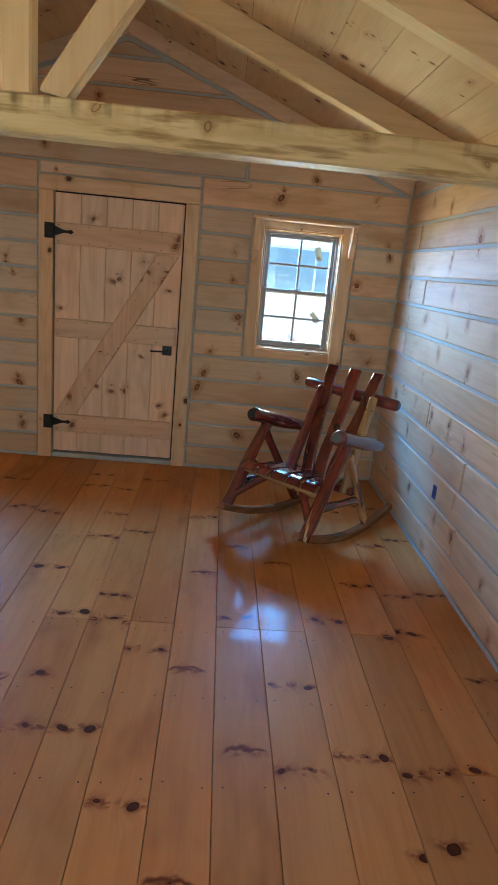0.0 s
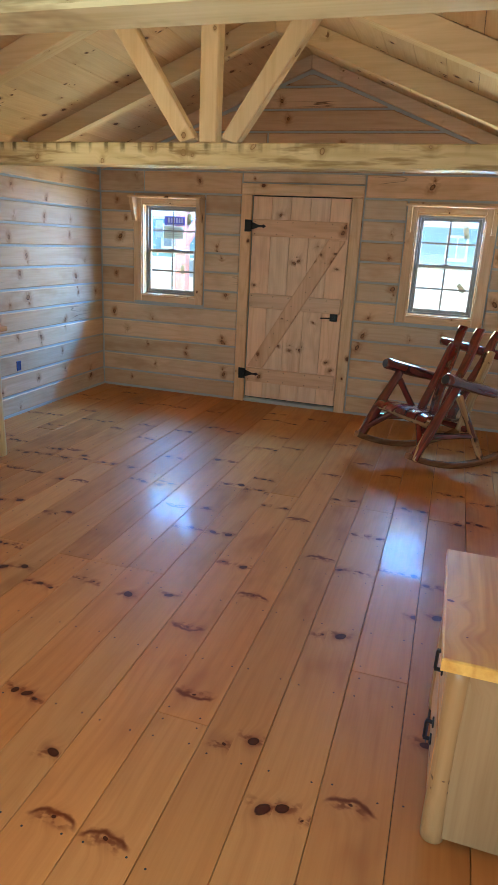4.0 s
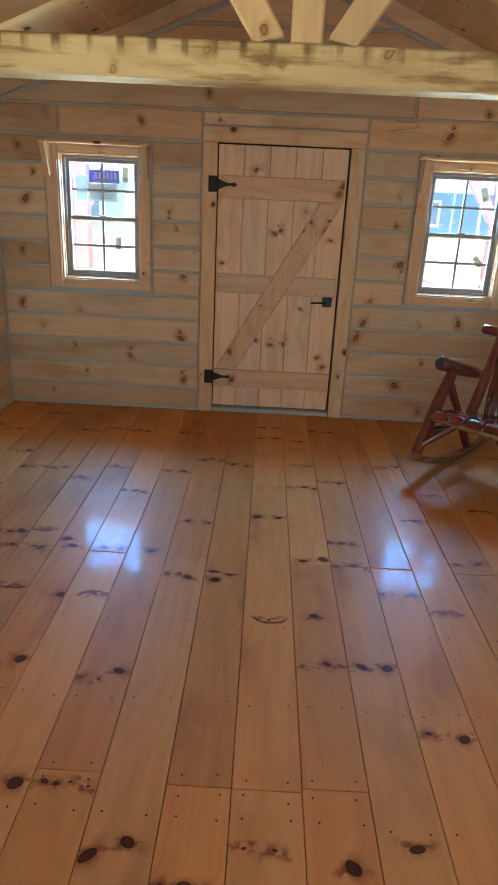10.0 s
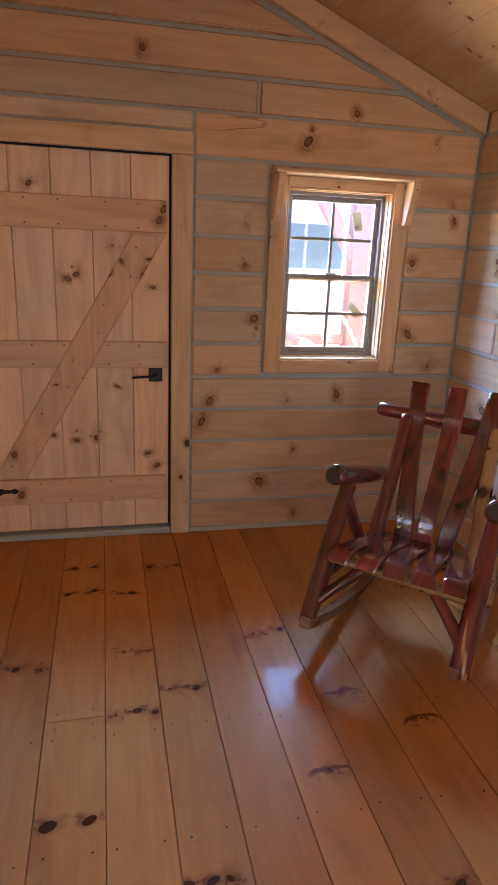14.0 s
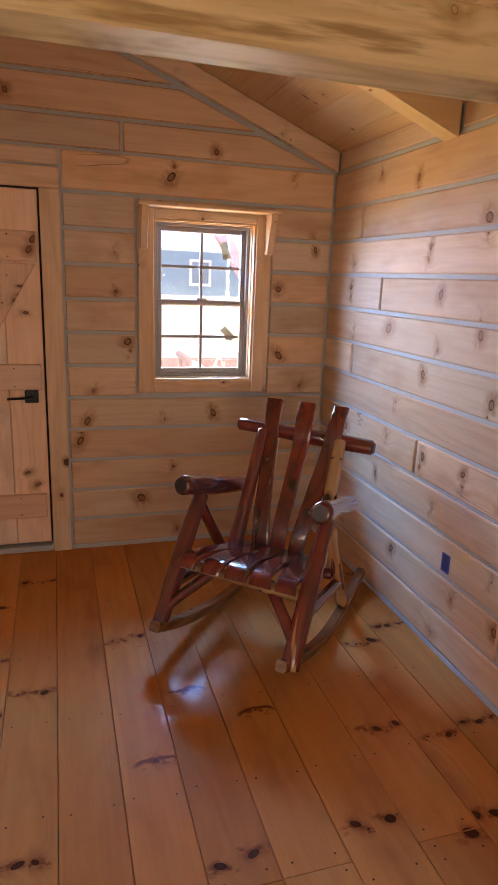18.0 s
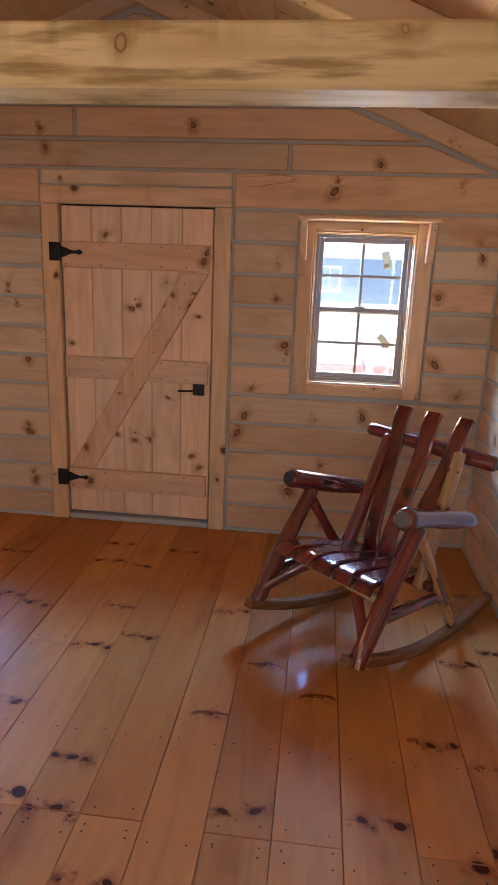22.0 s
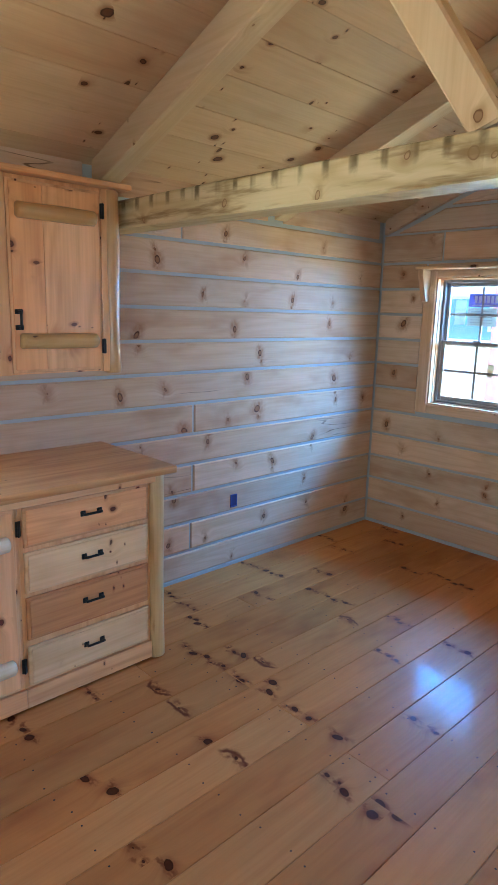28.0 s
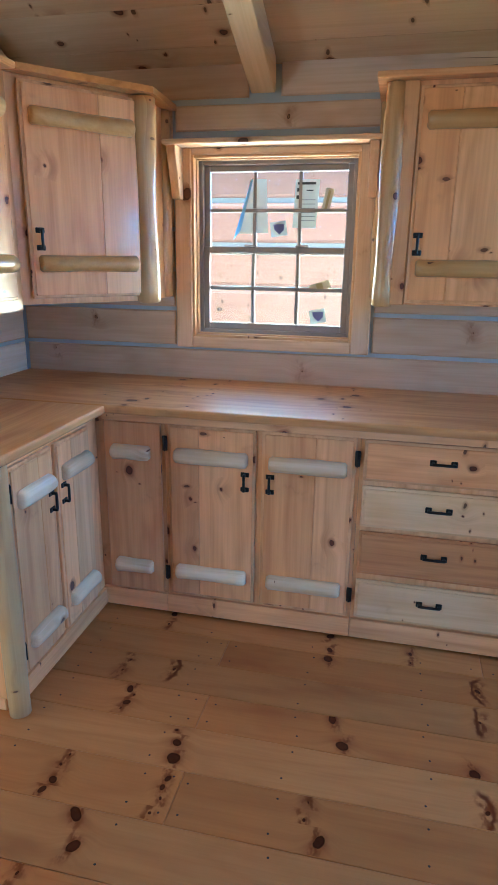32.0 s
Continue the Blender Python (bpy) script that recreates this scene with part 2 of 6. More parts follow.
    if sap:     # pale sapwood that shows through along the grain, with sharp edges
        sheet_of = g.noise(g.vec(g.math("MULTIPLY", along, 2.2), g.math("MULTIPLY", across, 13.0), g.math("MULTIPLY", deep, 13.0)), 1.0, 2.0, 0.5)
        col = g.mix(g.ramp(sheet_of, sap_from, sap_from + 0.025), col, sap)
    # each piece has a shade of its own
    r2 = g.math("FRACT", g.math("MULTIPLY", rnd, 7.31))
    shade = g.math("MULTIPLY_ADD", rnd, tint, 1.0 - tint * 0.55)
    warm = g.math("MULTIPLY_ADD", r2, tint * 0.5, 1.0 - tint * 0.3)
    cc = g.n.new("ShaderNodeCombineColor")
    g.set(cc.inputs[0], shade), g.set(cc.inputs[1], g.math("MULTIPLY", shade, warm)), g.set(cc.inputs[2], g.math("MULTIPLY", shade, g.math("MULTIPLY", warm, warm)))
    col = g.mix(1.0, col, cc.outputs[0], "MULTIPLY")
    # knot: rim halo, dark core with rings
    col = g.mix(g.math("MULTIPLY", halo, rim), col, stain)
    col = g.mix(g.math("MULTIPLY", phalo, 0.5), col, stain)
    kq = g.math("ADD", g.math("DIVIDE", d, g.math("MAXIMUM", size, 0.001)), g.math("MULTIPLY_ADD", wob, 0.6, -0.3))
    kcol = g.mix(g.ramp(kq, 0.88, 0.55), knot, heart)
    col = g.mix(g.math("MULTIPLY", core, 0.95), col, kcol)
    col = g.mix(g.math("MULTIPLY", pcore, 0.8), col, knot)
    if checks:     # fine drying cracks along the grain
        vein = g.noise(g.vec(g.math("MULTIPLY", along, 0.45), g.math("MULTIPLY", across, 5.0), 6.0), 1.0, 3.0, 0.55)
        where = g.ramp(g.noise(g.vec(g.math("MULTIPLY", along, 0.9), g.math("MULTIPLY", across, 1.5), 11.0), 1.0, 2.0), 0.60, 0.68)
        col = g.mix(g.math("MULTIPLY", g.math("MULTIPLY", g.ramp(g.math("ABSOLUTE", g.math("SUBTRACT", vein, 0.5)), 0.006, 0.002), where), checks), col, (0.10, 0.045, 0.02))
    if marks:      # dark smudges left by the planer along the upper edge
        patch = g.noise(g.vec(g.math("MULTIPLY", along, 1.0), 0.0, 0.0), 9.0, 3.0, 0.6)
        beat = g.math("SINE", g.math("MULTIPLY_ADD", g.noise(g.vec(along, 0.0, 0.0), 4.0), 7.0, g.math("MULTIPLY", ax["x"], 62.0)))
        up = g.ramp(g.math("MULTIPLY_ADD", g.noise(g.vec(along, across, deep), 34.0, 3.0), 0.06, ax["z"]), 1.972, 2.022)
        col = g.mix(g.math("MULTIPLY", g.math("MULTIPLY", g.math("MAXIMUM", g.math("MULTIPLY", g.ramp(beat, 0.35, 0.95), g.math("MULTIPLY", g.ramp(patch, 0.36, 0.55), g.ramp(ax["x"], 0.7, -0.9))), g.math("MULTIPLY", g.ramp(patch, 0.5, 0.7), 0.6)), up), g.ramp(mid, 0.2, 0.6, 0.55, 0.95)), col, (0.13, 0.088, 0.034))
        low = g.ramp(g.noise(g.vec(g.math("MULTIPLY", along, 0.8), g.math("MULTIPLY", across, 7.0), deep), 3.0, 4.0, 0.6), 0.50, 0.66)
        col = g.mix(g.math("MULTIPLY", low, 0.80), col, (0.25, 0.155, 0.060))
    g.l.new(col, g.b.inputs["Base Color"])
    g.b.inputs["Specular IOR Level"].default_value = spec
    g.set(g.b.inputs["Roughness"], g.math("MULTIPLY_ADD", fine, 0.16, rough - 0.08))
    g.b.inputs["Coat Weight"].default_value, g.b.inputs["Coat Roughness"].default_value = coat, coat_rough
    h = g.math("SUBTRACT", g.math("MULTIPLY", g.noise(g.vec(along, across, deep), 7.0, 2.0), 0.9), g.math("ADD", g.math("MULTIPLY", fine, 0.12), g.math("MULTIPLY", core, 0.2)))
    g.bump(h, relief, 0.004)
    return g.m


def plain(name, color, rough=0.5, metal=0.0, vary=0.12, scale=14.0, relief=0.0):
    """A painted, moulded or mineral surface with slight unevenness."""
    g = Graph(name)
    co = g.n.new("ShaderNodeTexCoord").outputs["Object"]
    n1, n2 = g.noise(co, scale, 4.0, 0.6), g.noise(co, scale * 0.13, 3.0)
    f = g.math("MULTIPLY_ADD", g.math("ADD", n1, n2), vary, 1.0 - vary)
    col = g.mix(1.0, color, g.mix(f, (0, 0, 0), (1, 1, 1)), "MULTIPLY")
    g.l.new(col, g.b.inputs["Base Color"])
    g.set(g.b.inputs["Roughness"], g.math("MULTIPLY_ADD", n1, 0.2, rough - 0.1))
    g.b.inputs["Metallic"].default_value = metal
    if relief:
        g.bump(n1, relief, 0.004)
    return g.m


def glass_of(name, tint=(1, 1, 1)):
    m, n, l, b = nodes_of(name)
    n.remove(b)
    t, gl, mx, fr = n.new("ShaderNodeBsdfTransparent"), n.new("ShaderNodeBsdfGlossy"), n.new("ShaderNodeMixShader"), n.new("ShaderNodeFresnel")
    t.inputs[0].default_value, gl.inputs[1].default_value, fr.inputs[0].default_value = (*tint, 1), 0.02, 1.45
    l.new(fr.outputs[0], mx.inputs[0]), l.new(t.outputs[0], mx.inputs[1]), l.new(gl.outputs[0], mx.inputs[2])
    # faint translucent layer puts the washed-out glare of outdoors into the panes
    haze, veil = n.new("ShaderNodeBsdfTranslucent"), n.new("ShaderNodeMixShader")
    haze.inputs[0].default_value, veil.inputs[0].default_value = (0.85, 0.87, 0.88, 1), 0.006
    l.new(mx.outputs[0], veil.inputs[1]), l.new(haze.outputs[0], veil.inputs[2])
    l.new(veil.outputs[0], n["Material Output"].inputs[0])
    return m


WALL = dict(light=(0.68, 0.482, 0.325), dark=(0.42, 0.235, 0.120), knots=0.55, knot_size=0.85, rough=0.60, spec=0.20, tint=0.32, rings=0.3, stain=(0.31, 0.135, 0.052), arcs=0.5, pins=0.16, grainy=0.62, blotch=0.55)
WALL.update(reach=4.0, checks=0.8, placed=True, heart=(0.25, 0.115, 0.048))
log_x = wood("wall_pine_x", axes="xz", **WALL)
log_y = wood("wall_pine_y", axes="yz", **WALL)
floor_pine = wood("varnished_floor_pine", (0.54, 0.226, 0.068), (0.32, 0.102, 0.028), "yx", knots=0.85, knot_size=0.95, rough=0.42, coat=0.05, spec=0.05, arcs=1.0, whorls=1.9,
                  coat_rough=0.07, tint=0.28, rings=0.32, stain=(0.20, 0.048, 0.014), knot=(0.040, 0.008, 0.003), heart=(0.060, 0.013, 0.005), relief=0.22, reach=2.1, rim=0.5, pins=0.28, blotch=0.6, grainy=0.55, placed=True)
CEIL = dict(light=(0.66, 0.450, 0.255), dark=(0.43, 0.240, 0.112), knots=0.75, knot_size=0.8, rough=0.6, spec=0.2, tint=0.22, pins=0.35, knot=(0.05, 0.018, 0.008), rings=0.2, grainy=0.6, arcs=0.0)
ceil_pine = wood("ceiling_pine", axes="yx", island=True, **CEIL)
BEAM = dict(light=(0.70, 0.520, 0.310), dark=(0.50, 0.325, 0.160), knots=0.16, knot_size=0.9, rough=0.62, spec=0.18, tint=0.16, arcs=0.0, pins=0.1, rings=0.35, grainy=0.7, knot=(0.16, 0.070, 0.028), heart=(0.34, 0.19, 0.085), stain=(0.44, 0.27, 0.12))
beam_z = wood("beam_pine_z", axes="zx", **BEAM)
TRIM = dict(light=(0.72, 0.440, 0.220), dark=(0.50, 0.260, 0.108), knots=0.40, knot_size=0.6, rough=0.48, spec=0.3, tint=0.14, arcs=0.15, pins=0.15)
trim_x, trim_y, trim_z = (wood("trim_pine_" + a[0], axes=a, **TRIM) for a in ("xz", "yz", "zx"))
trim_zy = wood("trim_pine_zy", axes="zy", **TRIM)
CASE = dict(TRIM)
CASE.update(light=(0.78, 0.535, 0.335), dark=(0.53, 0.305, 0.155), knots=0.5, knot_size=0.8, rough=0.55, spec=0.22)
case_x, case_y, case_z, case_zy = (wood("casing_pine_" + a, axes=a, **CASE) for a in ("xz", "yz", "zx", "zy"))
DOOR = dict(light=(0.86, 0.630, 0.460), dark=(0.58, 0.345, 0.205), knots=0.70, knot_size=0.85, rough=0.52, spec=0.25, tint=0.22, whorls=2.0, arcs=0.25, knot=(0.045, 0.014, 0.006), pins=0.25, grainy=0.7, blotch=0.4, placed=True, heart=(0.24, 0.10, 0.042), reach=3.0)
BRACE = dict(DOOR)
BRACE.update(light=(0.80, 0.540, 0.370), dark=(0.53, 0.295, 0.170), heart=(0.24, 0.10, 0.042))
door_z, door_x = wood("door_pine_z", axes="zx", **DOOR), wood("door_pine_x", axes="xz", **BRACE)
CAB = dict(light=(0.86, 0.490, 0.230), dark=(0.50, 0.195, 0.064), knots=0.60, knot_size=0.62, rough=0.36, coat=0.5, spec=0.3, coat_rough=0.16, tint=0.30, rings=0.5, grainy=0.75, stain=(0.30, 0.085, 0.03), knot=(0.05, 0.012, 0.006), heart=(0.10, 0.022, 0.010), arcs=0.12, pins=0.36)
cab_zy, cab_zx = wood("cabinet_pine_zy", axes="zy", **CAB), wood("cabinet_pine_zx", axes="zx", **CAB)
cab_y, cab_x = wood("cabinet_pine_y", axes="yz", **CAB), wood("cabinet_pine_x", axes="xz", **CAB)
TOP = dict(light=(0.66, 0.350, 0.140), dark=(0.42, 0.175, 0.058), knots=0.9, knot_size=0.7, rough=0.42, coat=0.04, spec=0.10, coat_rough=0.12, tint=0.12, rings=0.7, arcs=0.3, pins=0.3)
top_y, top_x = wood("countertop_pine_y", axes="yx", **TOP), wood("countertop_pine_x", axes="xy", **TOP)
POLE = dict(light=(0.86, 0.670, 0.430), dark=(0.62, 0.405, 0.200), knots=0.55, knot_size=0.5, rough=0.40, coat=0.45, coat_rough=0.14, tint=0.14, blotch=0.55, stain=(0.36, 0.17, 0.06), arcs=0.0, pins=0.2)
TAN = dict(POLE)
TAN.update(light=(0.58, 0.360, 0.140), dark=(0.40, 0.205, 0.062), knots=1.0, knot=(0.07, 0.025, 0.010))
tan_y, tan_x = wood("tan_log_y", axes="yz", **TAN), wood("tan_log_x", axes="xz", **TAN)
POST = dict(POLE)
POST.update(light=(0.62, 0.405, 0.180), dark=(0.42, 0.225, 0.080), knots=0.7, blotch=0.8)
pole_z, pole_y, pole_x = wood("peeled_log_z", axes="zx", **POST), wood("peeled_log_y", axes="yz", **POLE), wood("peeled_log_x", axes="xz", **POLE)
chink = plain("chinking", (0.42, 0.43, 0.43), 0.8, vary=0.10, relief=0.2)
iron = plain("black_iron", (0.018, 0.017, 0.017), 0.45, 0.6, vary=0.3)
vinyl = plain("taupe_vinyl", (0.30, 0.255, 0.24), 0.4, vary=0.05)
screen_black = plain("dark_gap", (0.02, 0.017, 0.014), 0.8)
glass = glass_of("window_glass")
gravel = plain("pale_gravel", (0.55, 0.52, 0.47), 0.9, vary=0.35, scale=30, relief=0.5)

# ---- building helpers ----
def part(name, bm, material, parent=None, label="", smooth=False):
    """One mesh object, built in world places, under its thing."""
    me = bpy.data.meshes.new(name)
    bm.to_mesh(me)
    bm.free()
    if smooth:
        me.polygons.foreach_set("use_smooth", [True] * len(me.polygons))
        me.update()
    me.materials.append(material)
    ob = new(name, me)
    if parent is not None:
        ob.parent = parent
        ob.matrix_parent_inverse = base_of(parent).inverted()
    if label:
        ob["label"] = label
    return ob


def base_of(ob):
    m = ob.matrix_basis.copy()
    while ob.parent is not None:
        m = ob.parent.matrix_basis @ ob.matrix_parent_inverse @ m
        ob = ob.parent
    return m


def thing(name, x, y, z, label, category, group="", rz=0.0):
    """An Empty at a thing's base."""
    ob = new(name)
    ob.empty_display_size = 0.1
    ob.matrix_basis = pose(x, y, z, 0, 0, rz)
    return tagged(ob, label, category, group)


def box(bm, x0, x1, y0, y1, z0, z1, r=0.0, seg=1, m=None):
    """A box with softened edges."""
    x0, x1, y0, y1, z0, z1 = min(x0, x1), max(x0, x1), min(y0, y1), max(y0, y1), min(z0, z1), max(z0, z1)
    vs = [bm.verts.new((x, y, z)) for x in (x0, x1) for y in (y0, y1) for z in (z0, z1)]
    fs = [bm.faces.new([vs[i] for i in f]) for f in ((0, 1, 3, 2), (4, 6, 7, 5), (0, 4, 5, 1), (2, 3, 7, 6), (0, 2, 6, 4), (1, 5, 7, 3))]
    if r > 0:
        es = list({e for f in fs for e in f.edges})
        out = bmesh.ops.bevel(bm, geom=es, offset=min(r, 0.45 * min(x1 - x0, y1 - y0, z1 - z0)), segments=seg, affect="EDGES", profile=0.5)
        vs = list({v for f in out["faces"] for v in f.verts} | {v for v in vs if v.is_valid})
    if m is not None:
        for v in vs:
            if v.is_valid:
                v.co = m @ v.co
    return bm


def boxed(*a, **k):
    return box(bmesh.new(), *a, **k)


def prism(bm, pts, axis, a, b):
    """A flat outline drawn out along an axis from a to b; pts are the two other coordinates in xyz order."""
    def at(p, t):
        return {"x": (t, p[0], p[1]), "y": (p[0], t, p[1]), "z": (p[0], p[1], t)}[axis]
    lo, hi = [bm.verts.new(at(p, a)) for p in pts], [bm.verts.new(at(p, b)) for p in pts]
    n = len(pts)
    bm.faces.new(lo), bm.faces.new(hi[::-1])
    for i in range(n):
        bm.faces.new((lo[i], hi[i], hi[(i + 1) % n], lo[(i + 1) % n]))
    bmesh.ops.recalc_face_normals(bm, faces=bm.faces)
    return bm


def pole(bm, p0, p1, r0, r1, n=12, rings=9, wob=0.06, seed=0, flat=None, round_end=0.35):
    """A peeled log from p0 to p1, uneven along its length, with eased ends."""
    p0, p1 = Vector(p0), Vector(p1)
    d = p1 - p0
    q = d.to_track_quat("Z", "Y")
    rnd = random.Random(seed)
    ph = [rnd.uniform(0, 6.28) for _ in range(4)]
    ts = [0.0] + [i / rings for i in range(rings + 1)] + [1.0]
    L, rows = d.length, []
    for j, t in enumerate(ts):
        r = r0 + (r1 - r0) * t
        end = j in (0, len(ts) - 1)
        tt = t
        if not end:
            tt = min(max(t, round_end * r / L), 1 - round_end * r / L)
        else:
            r *= 0.72
        row = []
        for i in range(n):
            a = 2 * math.pi * i / n
            k = 1 + wob * (math.sin(2 * a + ph[0] + 3 * t) * 0.5 + math.sin(7 * t + ph[1]) * 0.6 + 0.5 * math.sin(3 * a + ph[2] + 9 * t))
            c = Vector((math.cos(a) * r * k, math.sin(a) * r * k, 0))
            if flat is not None and c.y < flat * r:
                c.y = flat * r
            c.x += wob * r * 0.7 * math.sin(4.5 * t + ph[3])
            row.append(bm.verts.new(p0 + q @ (c + Vector((0, 0, tt * L)))))
        rows.append(row)
    for a, b in zip(rows, rows[1:]):
        for i in range(n):
            bm.faces.new((a[i], a[(i + 1) % n], b[(i + 1) % n], b[i]))
    bm.faces.new(rows[0][::-1]), bm.faces.new(rows[-1])
    return bm


def whorl(rnd, a, c0, c1, r=0.009, n=None):
    """Knots in a row across a board at a: two or three, with pin knots between them; (a, c, radius, number)."""
    out, n = [], n or rnd.choice((2, 2, 3, 3, 4))
    step = (c1 - c0) / n
    for i in range(n):
        size = r * (rnd.uniform(0.8, 1.5) if rnd.random() < 0.55 else rnd.uniform(0.3, 0.55))
        out.append((a + rnd.uniform(-0.014, 0.014), c0 + (i + rnd.uniform(0.15, 0.85)) * step, size, rnd.random() * 0.99))
    return out


def knot_cells(a0, a1, c0, c1, knots):
    """The rectangle cut into cells that hold one knot each: (rectangle, knot)."""
    rows = []
    for k in sorted(k for k in knots if a0 - 0.02 < k[0] < a1 + 0.02 and c0 - 0.02 < k[1] < c1 + 0.02):
        if rows and k[0] - rows[-1][0][0] < 0.05:
            rows[-1].append(k)
        else:
            rows.append([k])
    if not rows:
        return [((a0, a1, c0, c1), (0, 0, 0, 0))]
    out = []
    cuts = [a0] + [min(max((p[-1][0] + q[0][0]) / 2, a0), a1) for p, q in zip(rows, rows[1:])] + [a1]
    for row, p, q in zip(rows, cuts, cuts[1:]):
        kept = []
        for k in sorted(row, key=lambda k: k[1]):
            if not kept or k[1] - kept[-1][1] > (k[2] + kept[-1][2]) * 0.9:
                kept.append(k)
        ends = [c0] + [min(max(u[1] + (w[1] - u[1]) * u[2] / (u[2] + w[2]), c0), c1) for u, w in zip(kept, kept[1:])] + [c1]
        if len(kept) > 1:
            kept = [(k[0], k[1], k[2], k[3] % 1.0) for k in kept]
        out += [((p, q, u, w), k) for k, u, w in zip(kept, ends, ends[1:]) if q > p and w > u]
    return out


def knotty(at, a0, a1, c0, c1, back, face, e, dip, knots):
    """A board whose face is cut into cells round its knots; at(a, c, d) gives the place, e the eased edge, dip its depth."""
    bm = bmesh.new()
    lay = bm.loops.layers.float_color.new("knot")

    def quad(pts, k):
        f = bm.faces.new([bm.verts.new(at(*p)) for p in pts])
        for lp, p in zip(f.loops, pts):
            lp[lay] = (p[0] - k[0], p[1] - k[1], k[2], k[3])
    i0, i1, j0, j1 = a0 + e, a1 - e, c0 + e, c1 - e
    for (p, q, u, w), k in knot_cells(i0, i1, j0, j1, knots):
        quad([(p, u, face), (q, u, face), (q, w, face), (p, w, face)], k)
    low = face + dip
    rings = ([(i0, j0), (i1, j0), (i1, j1), (i0, j1)], face), ([(a0, c0), (a1, c0), (a1, c1), (a0, c1)], low), ([(a0, c0), (a1, c0), (a1, c1), (a0, c1)], back)
    for (r0, d0), (r1, d1) in zip(rings, rings[1:]):
        for i in range(4):
            j = (i + 1) % 4
            quad([(*r0[i], d0), (*r1[i], d1), (*r1[j], d1), (*r0[j], d0)], (0, 0, 0, 0))
    return bm


# ---- plan ----
L, R, FAR, BACK, CX = -2.672, 1.365, 4.676, -2.42, -0.640
PLATE, SLOPE, THICK = 2.10, 0.400, 0.15
COURSE, JOINT = 0.1735, 0.018
HALF = R - CX


def under(x, lift=0.0):
    """Height of the rafters' underside over x."""
    return PLATE + SLOPE * (HALF - abs(x - CX)) + lift


def cells(a0, a1, z0, z1, holes):
    """The rectangle a0..a1, z0..z1 less its holes, as rectangles."""
    az = sorted({a0, a1, *[v for h in holes for v in h[:2] if a0 < v < a1]})
    out = []
    for p, q in zip(az, az[1:]):
        mid = (p + q) / 2
        cut = sorted(h[2:] for h in holes if h[0] < mid < h[1])
        z = z0
        for c0, c1 in cut:
            if c0 > z:
                out.append((p, q, z, c0))
            z = max(z, c1)
        if z < z1:
            out.append((p, q, z, z1))
    return out


WIN_L, WIN_R = (-2.303, -1.576, 0.897, 1.855), (0.276, 1.002, 0.892, 1.855)   # casings, far wall
WIN_K = (0.815, 1.685, 1.045, 1.885)                                         # casing, kitchen wall
DOOR_F = (-1.209, -0.106, 0.0, 2.008)                                        # casing, far wall
# openings inside the casings
HOLE_L, HOLE_R = (-2.222, -1.644, 0.955, 1.812), (0.352, 0.918, 0.955, 1.812)
HOLE_K, HOLE_D = (0.886, 1.612, 1.090, 1.862), (-1.112, -0.200, 0.0, 1.918)
HOLE_B = (-0.85, 1.05, 0.0, 2.0)      # unseen opening added in the back wall to let light in
HOLE_E = (-1.85, -0.45, 0.0, 2.0)     # unseen opening added in the east wall to let light in, behind the walk


def wall_mesh(axis, face, back, a0, a1, z0, z1, holes):
    bm = bmesh.new()
    for p, q, s, t in cells(a0, a1, z0, z1, holes):
        if axis == "x":
            box(bm, p, q, face, back, s, t)
        else:
            box(bm, face, back, p, q, s, t)
    return bm


def gable(bm, face, back):
    pts = [(L - THICK, PLATE), (R + THICK, PLATE), (R + THICK, PLATE + 0.075), (R, PLATE + 0.13), (CX, under(CX, 0.13)), (L, PLATE + 0.13), (L - THICK, PLATE + 0.075)]
    return prism(bm, pts, "y", face, back)


RECESS = 0.011
wall_far = tagged(part("wall_north", gable(wall_mesh("x", FAR + RECESS, FAR + THICK, L - THICK, R + THICK, 0, PLATE, [HOLE_L, HOLE_R, HOLE_D]), FAR + RECESS, FAR + THICK), chink),
                  "gable wall of pine logs with pale grey chinking", "wall", kind="structure")
wall_left = tagged(part("wall_west", wall_mesh("y", L - RECESS, L - THICK, BACK, FAR, 0, PLATE + 0.12, [HOLE_K]), chink),
                   "kitchen side wall of pine logs with pale grey chinking", "wall", kind="structure")
wall_right = tagged(part("wall_east", wall_mesh("y", R + RECESS, R + THICK, BACK, FAR, 0, PLATE + 0.12, [HOLE_E]), chink),
                    "side wall of pine logs with pale grey chinking", "wall", kind="structure")
wall_back = tagged(part("wall_south", gable(wall_mesh("x", BACK - RECESS, BACK - THICK, L - THICK, R + THICK, 0, PLATE, [HOLE_B]), BACK - RECESS, BACK - THICK), chink),
                   "gable wall of pine logs behind the walk", "wall", kind="structure")

# ceiling boards run along the ridge; one mesh for each slope
RAFTER_D, RAFTER_LOW = 0.105, 0.037


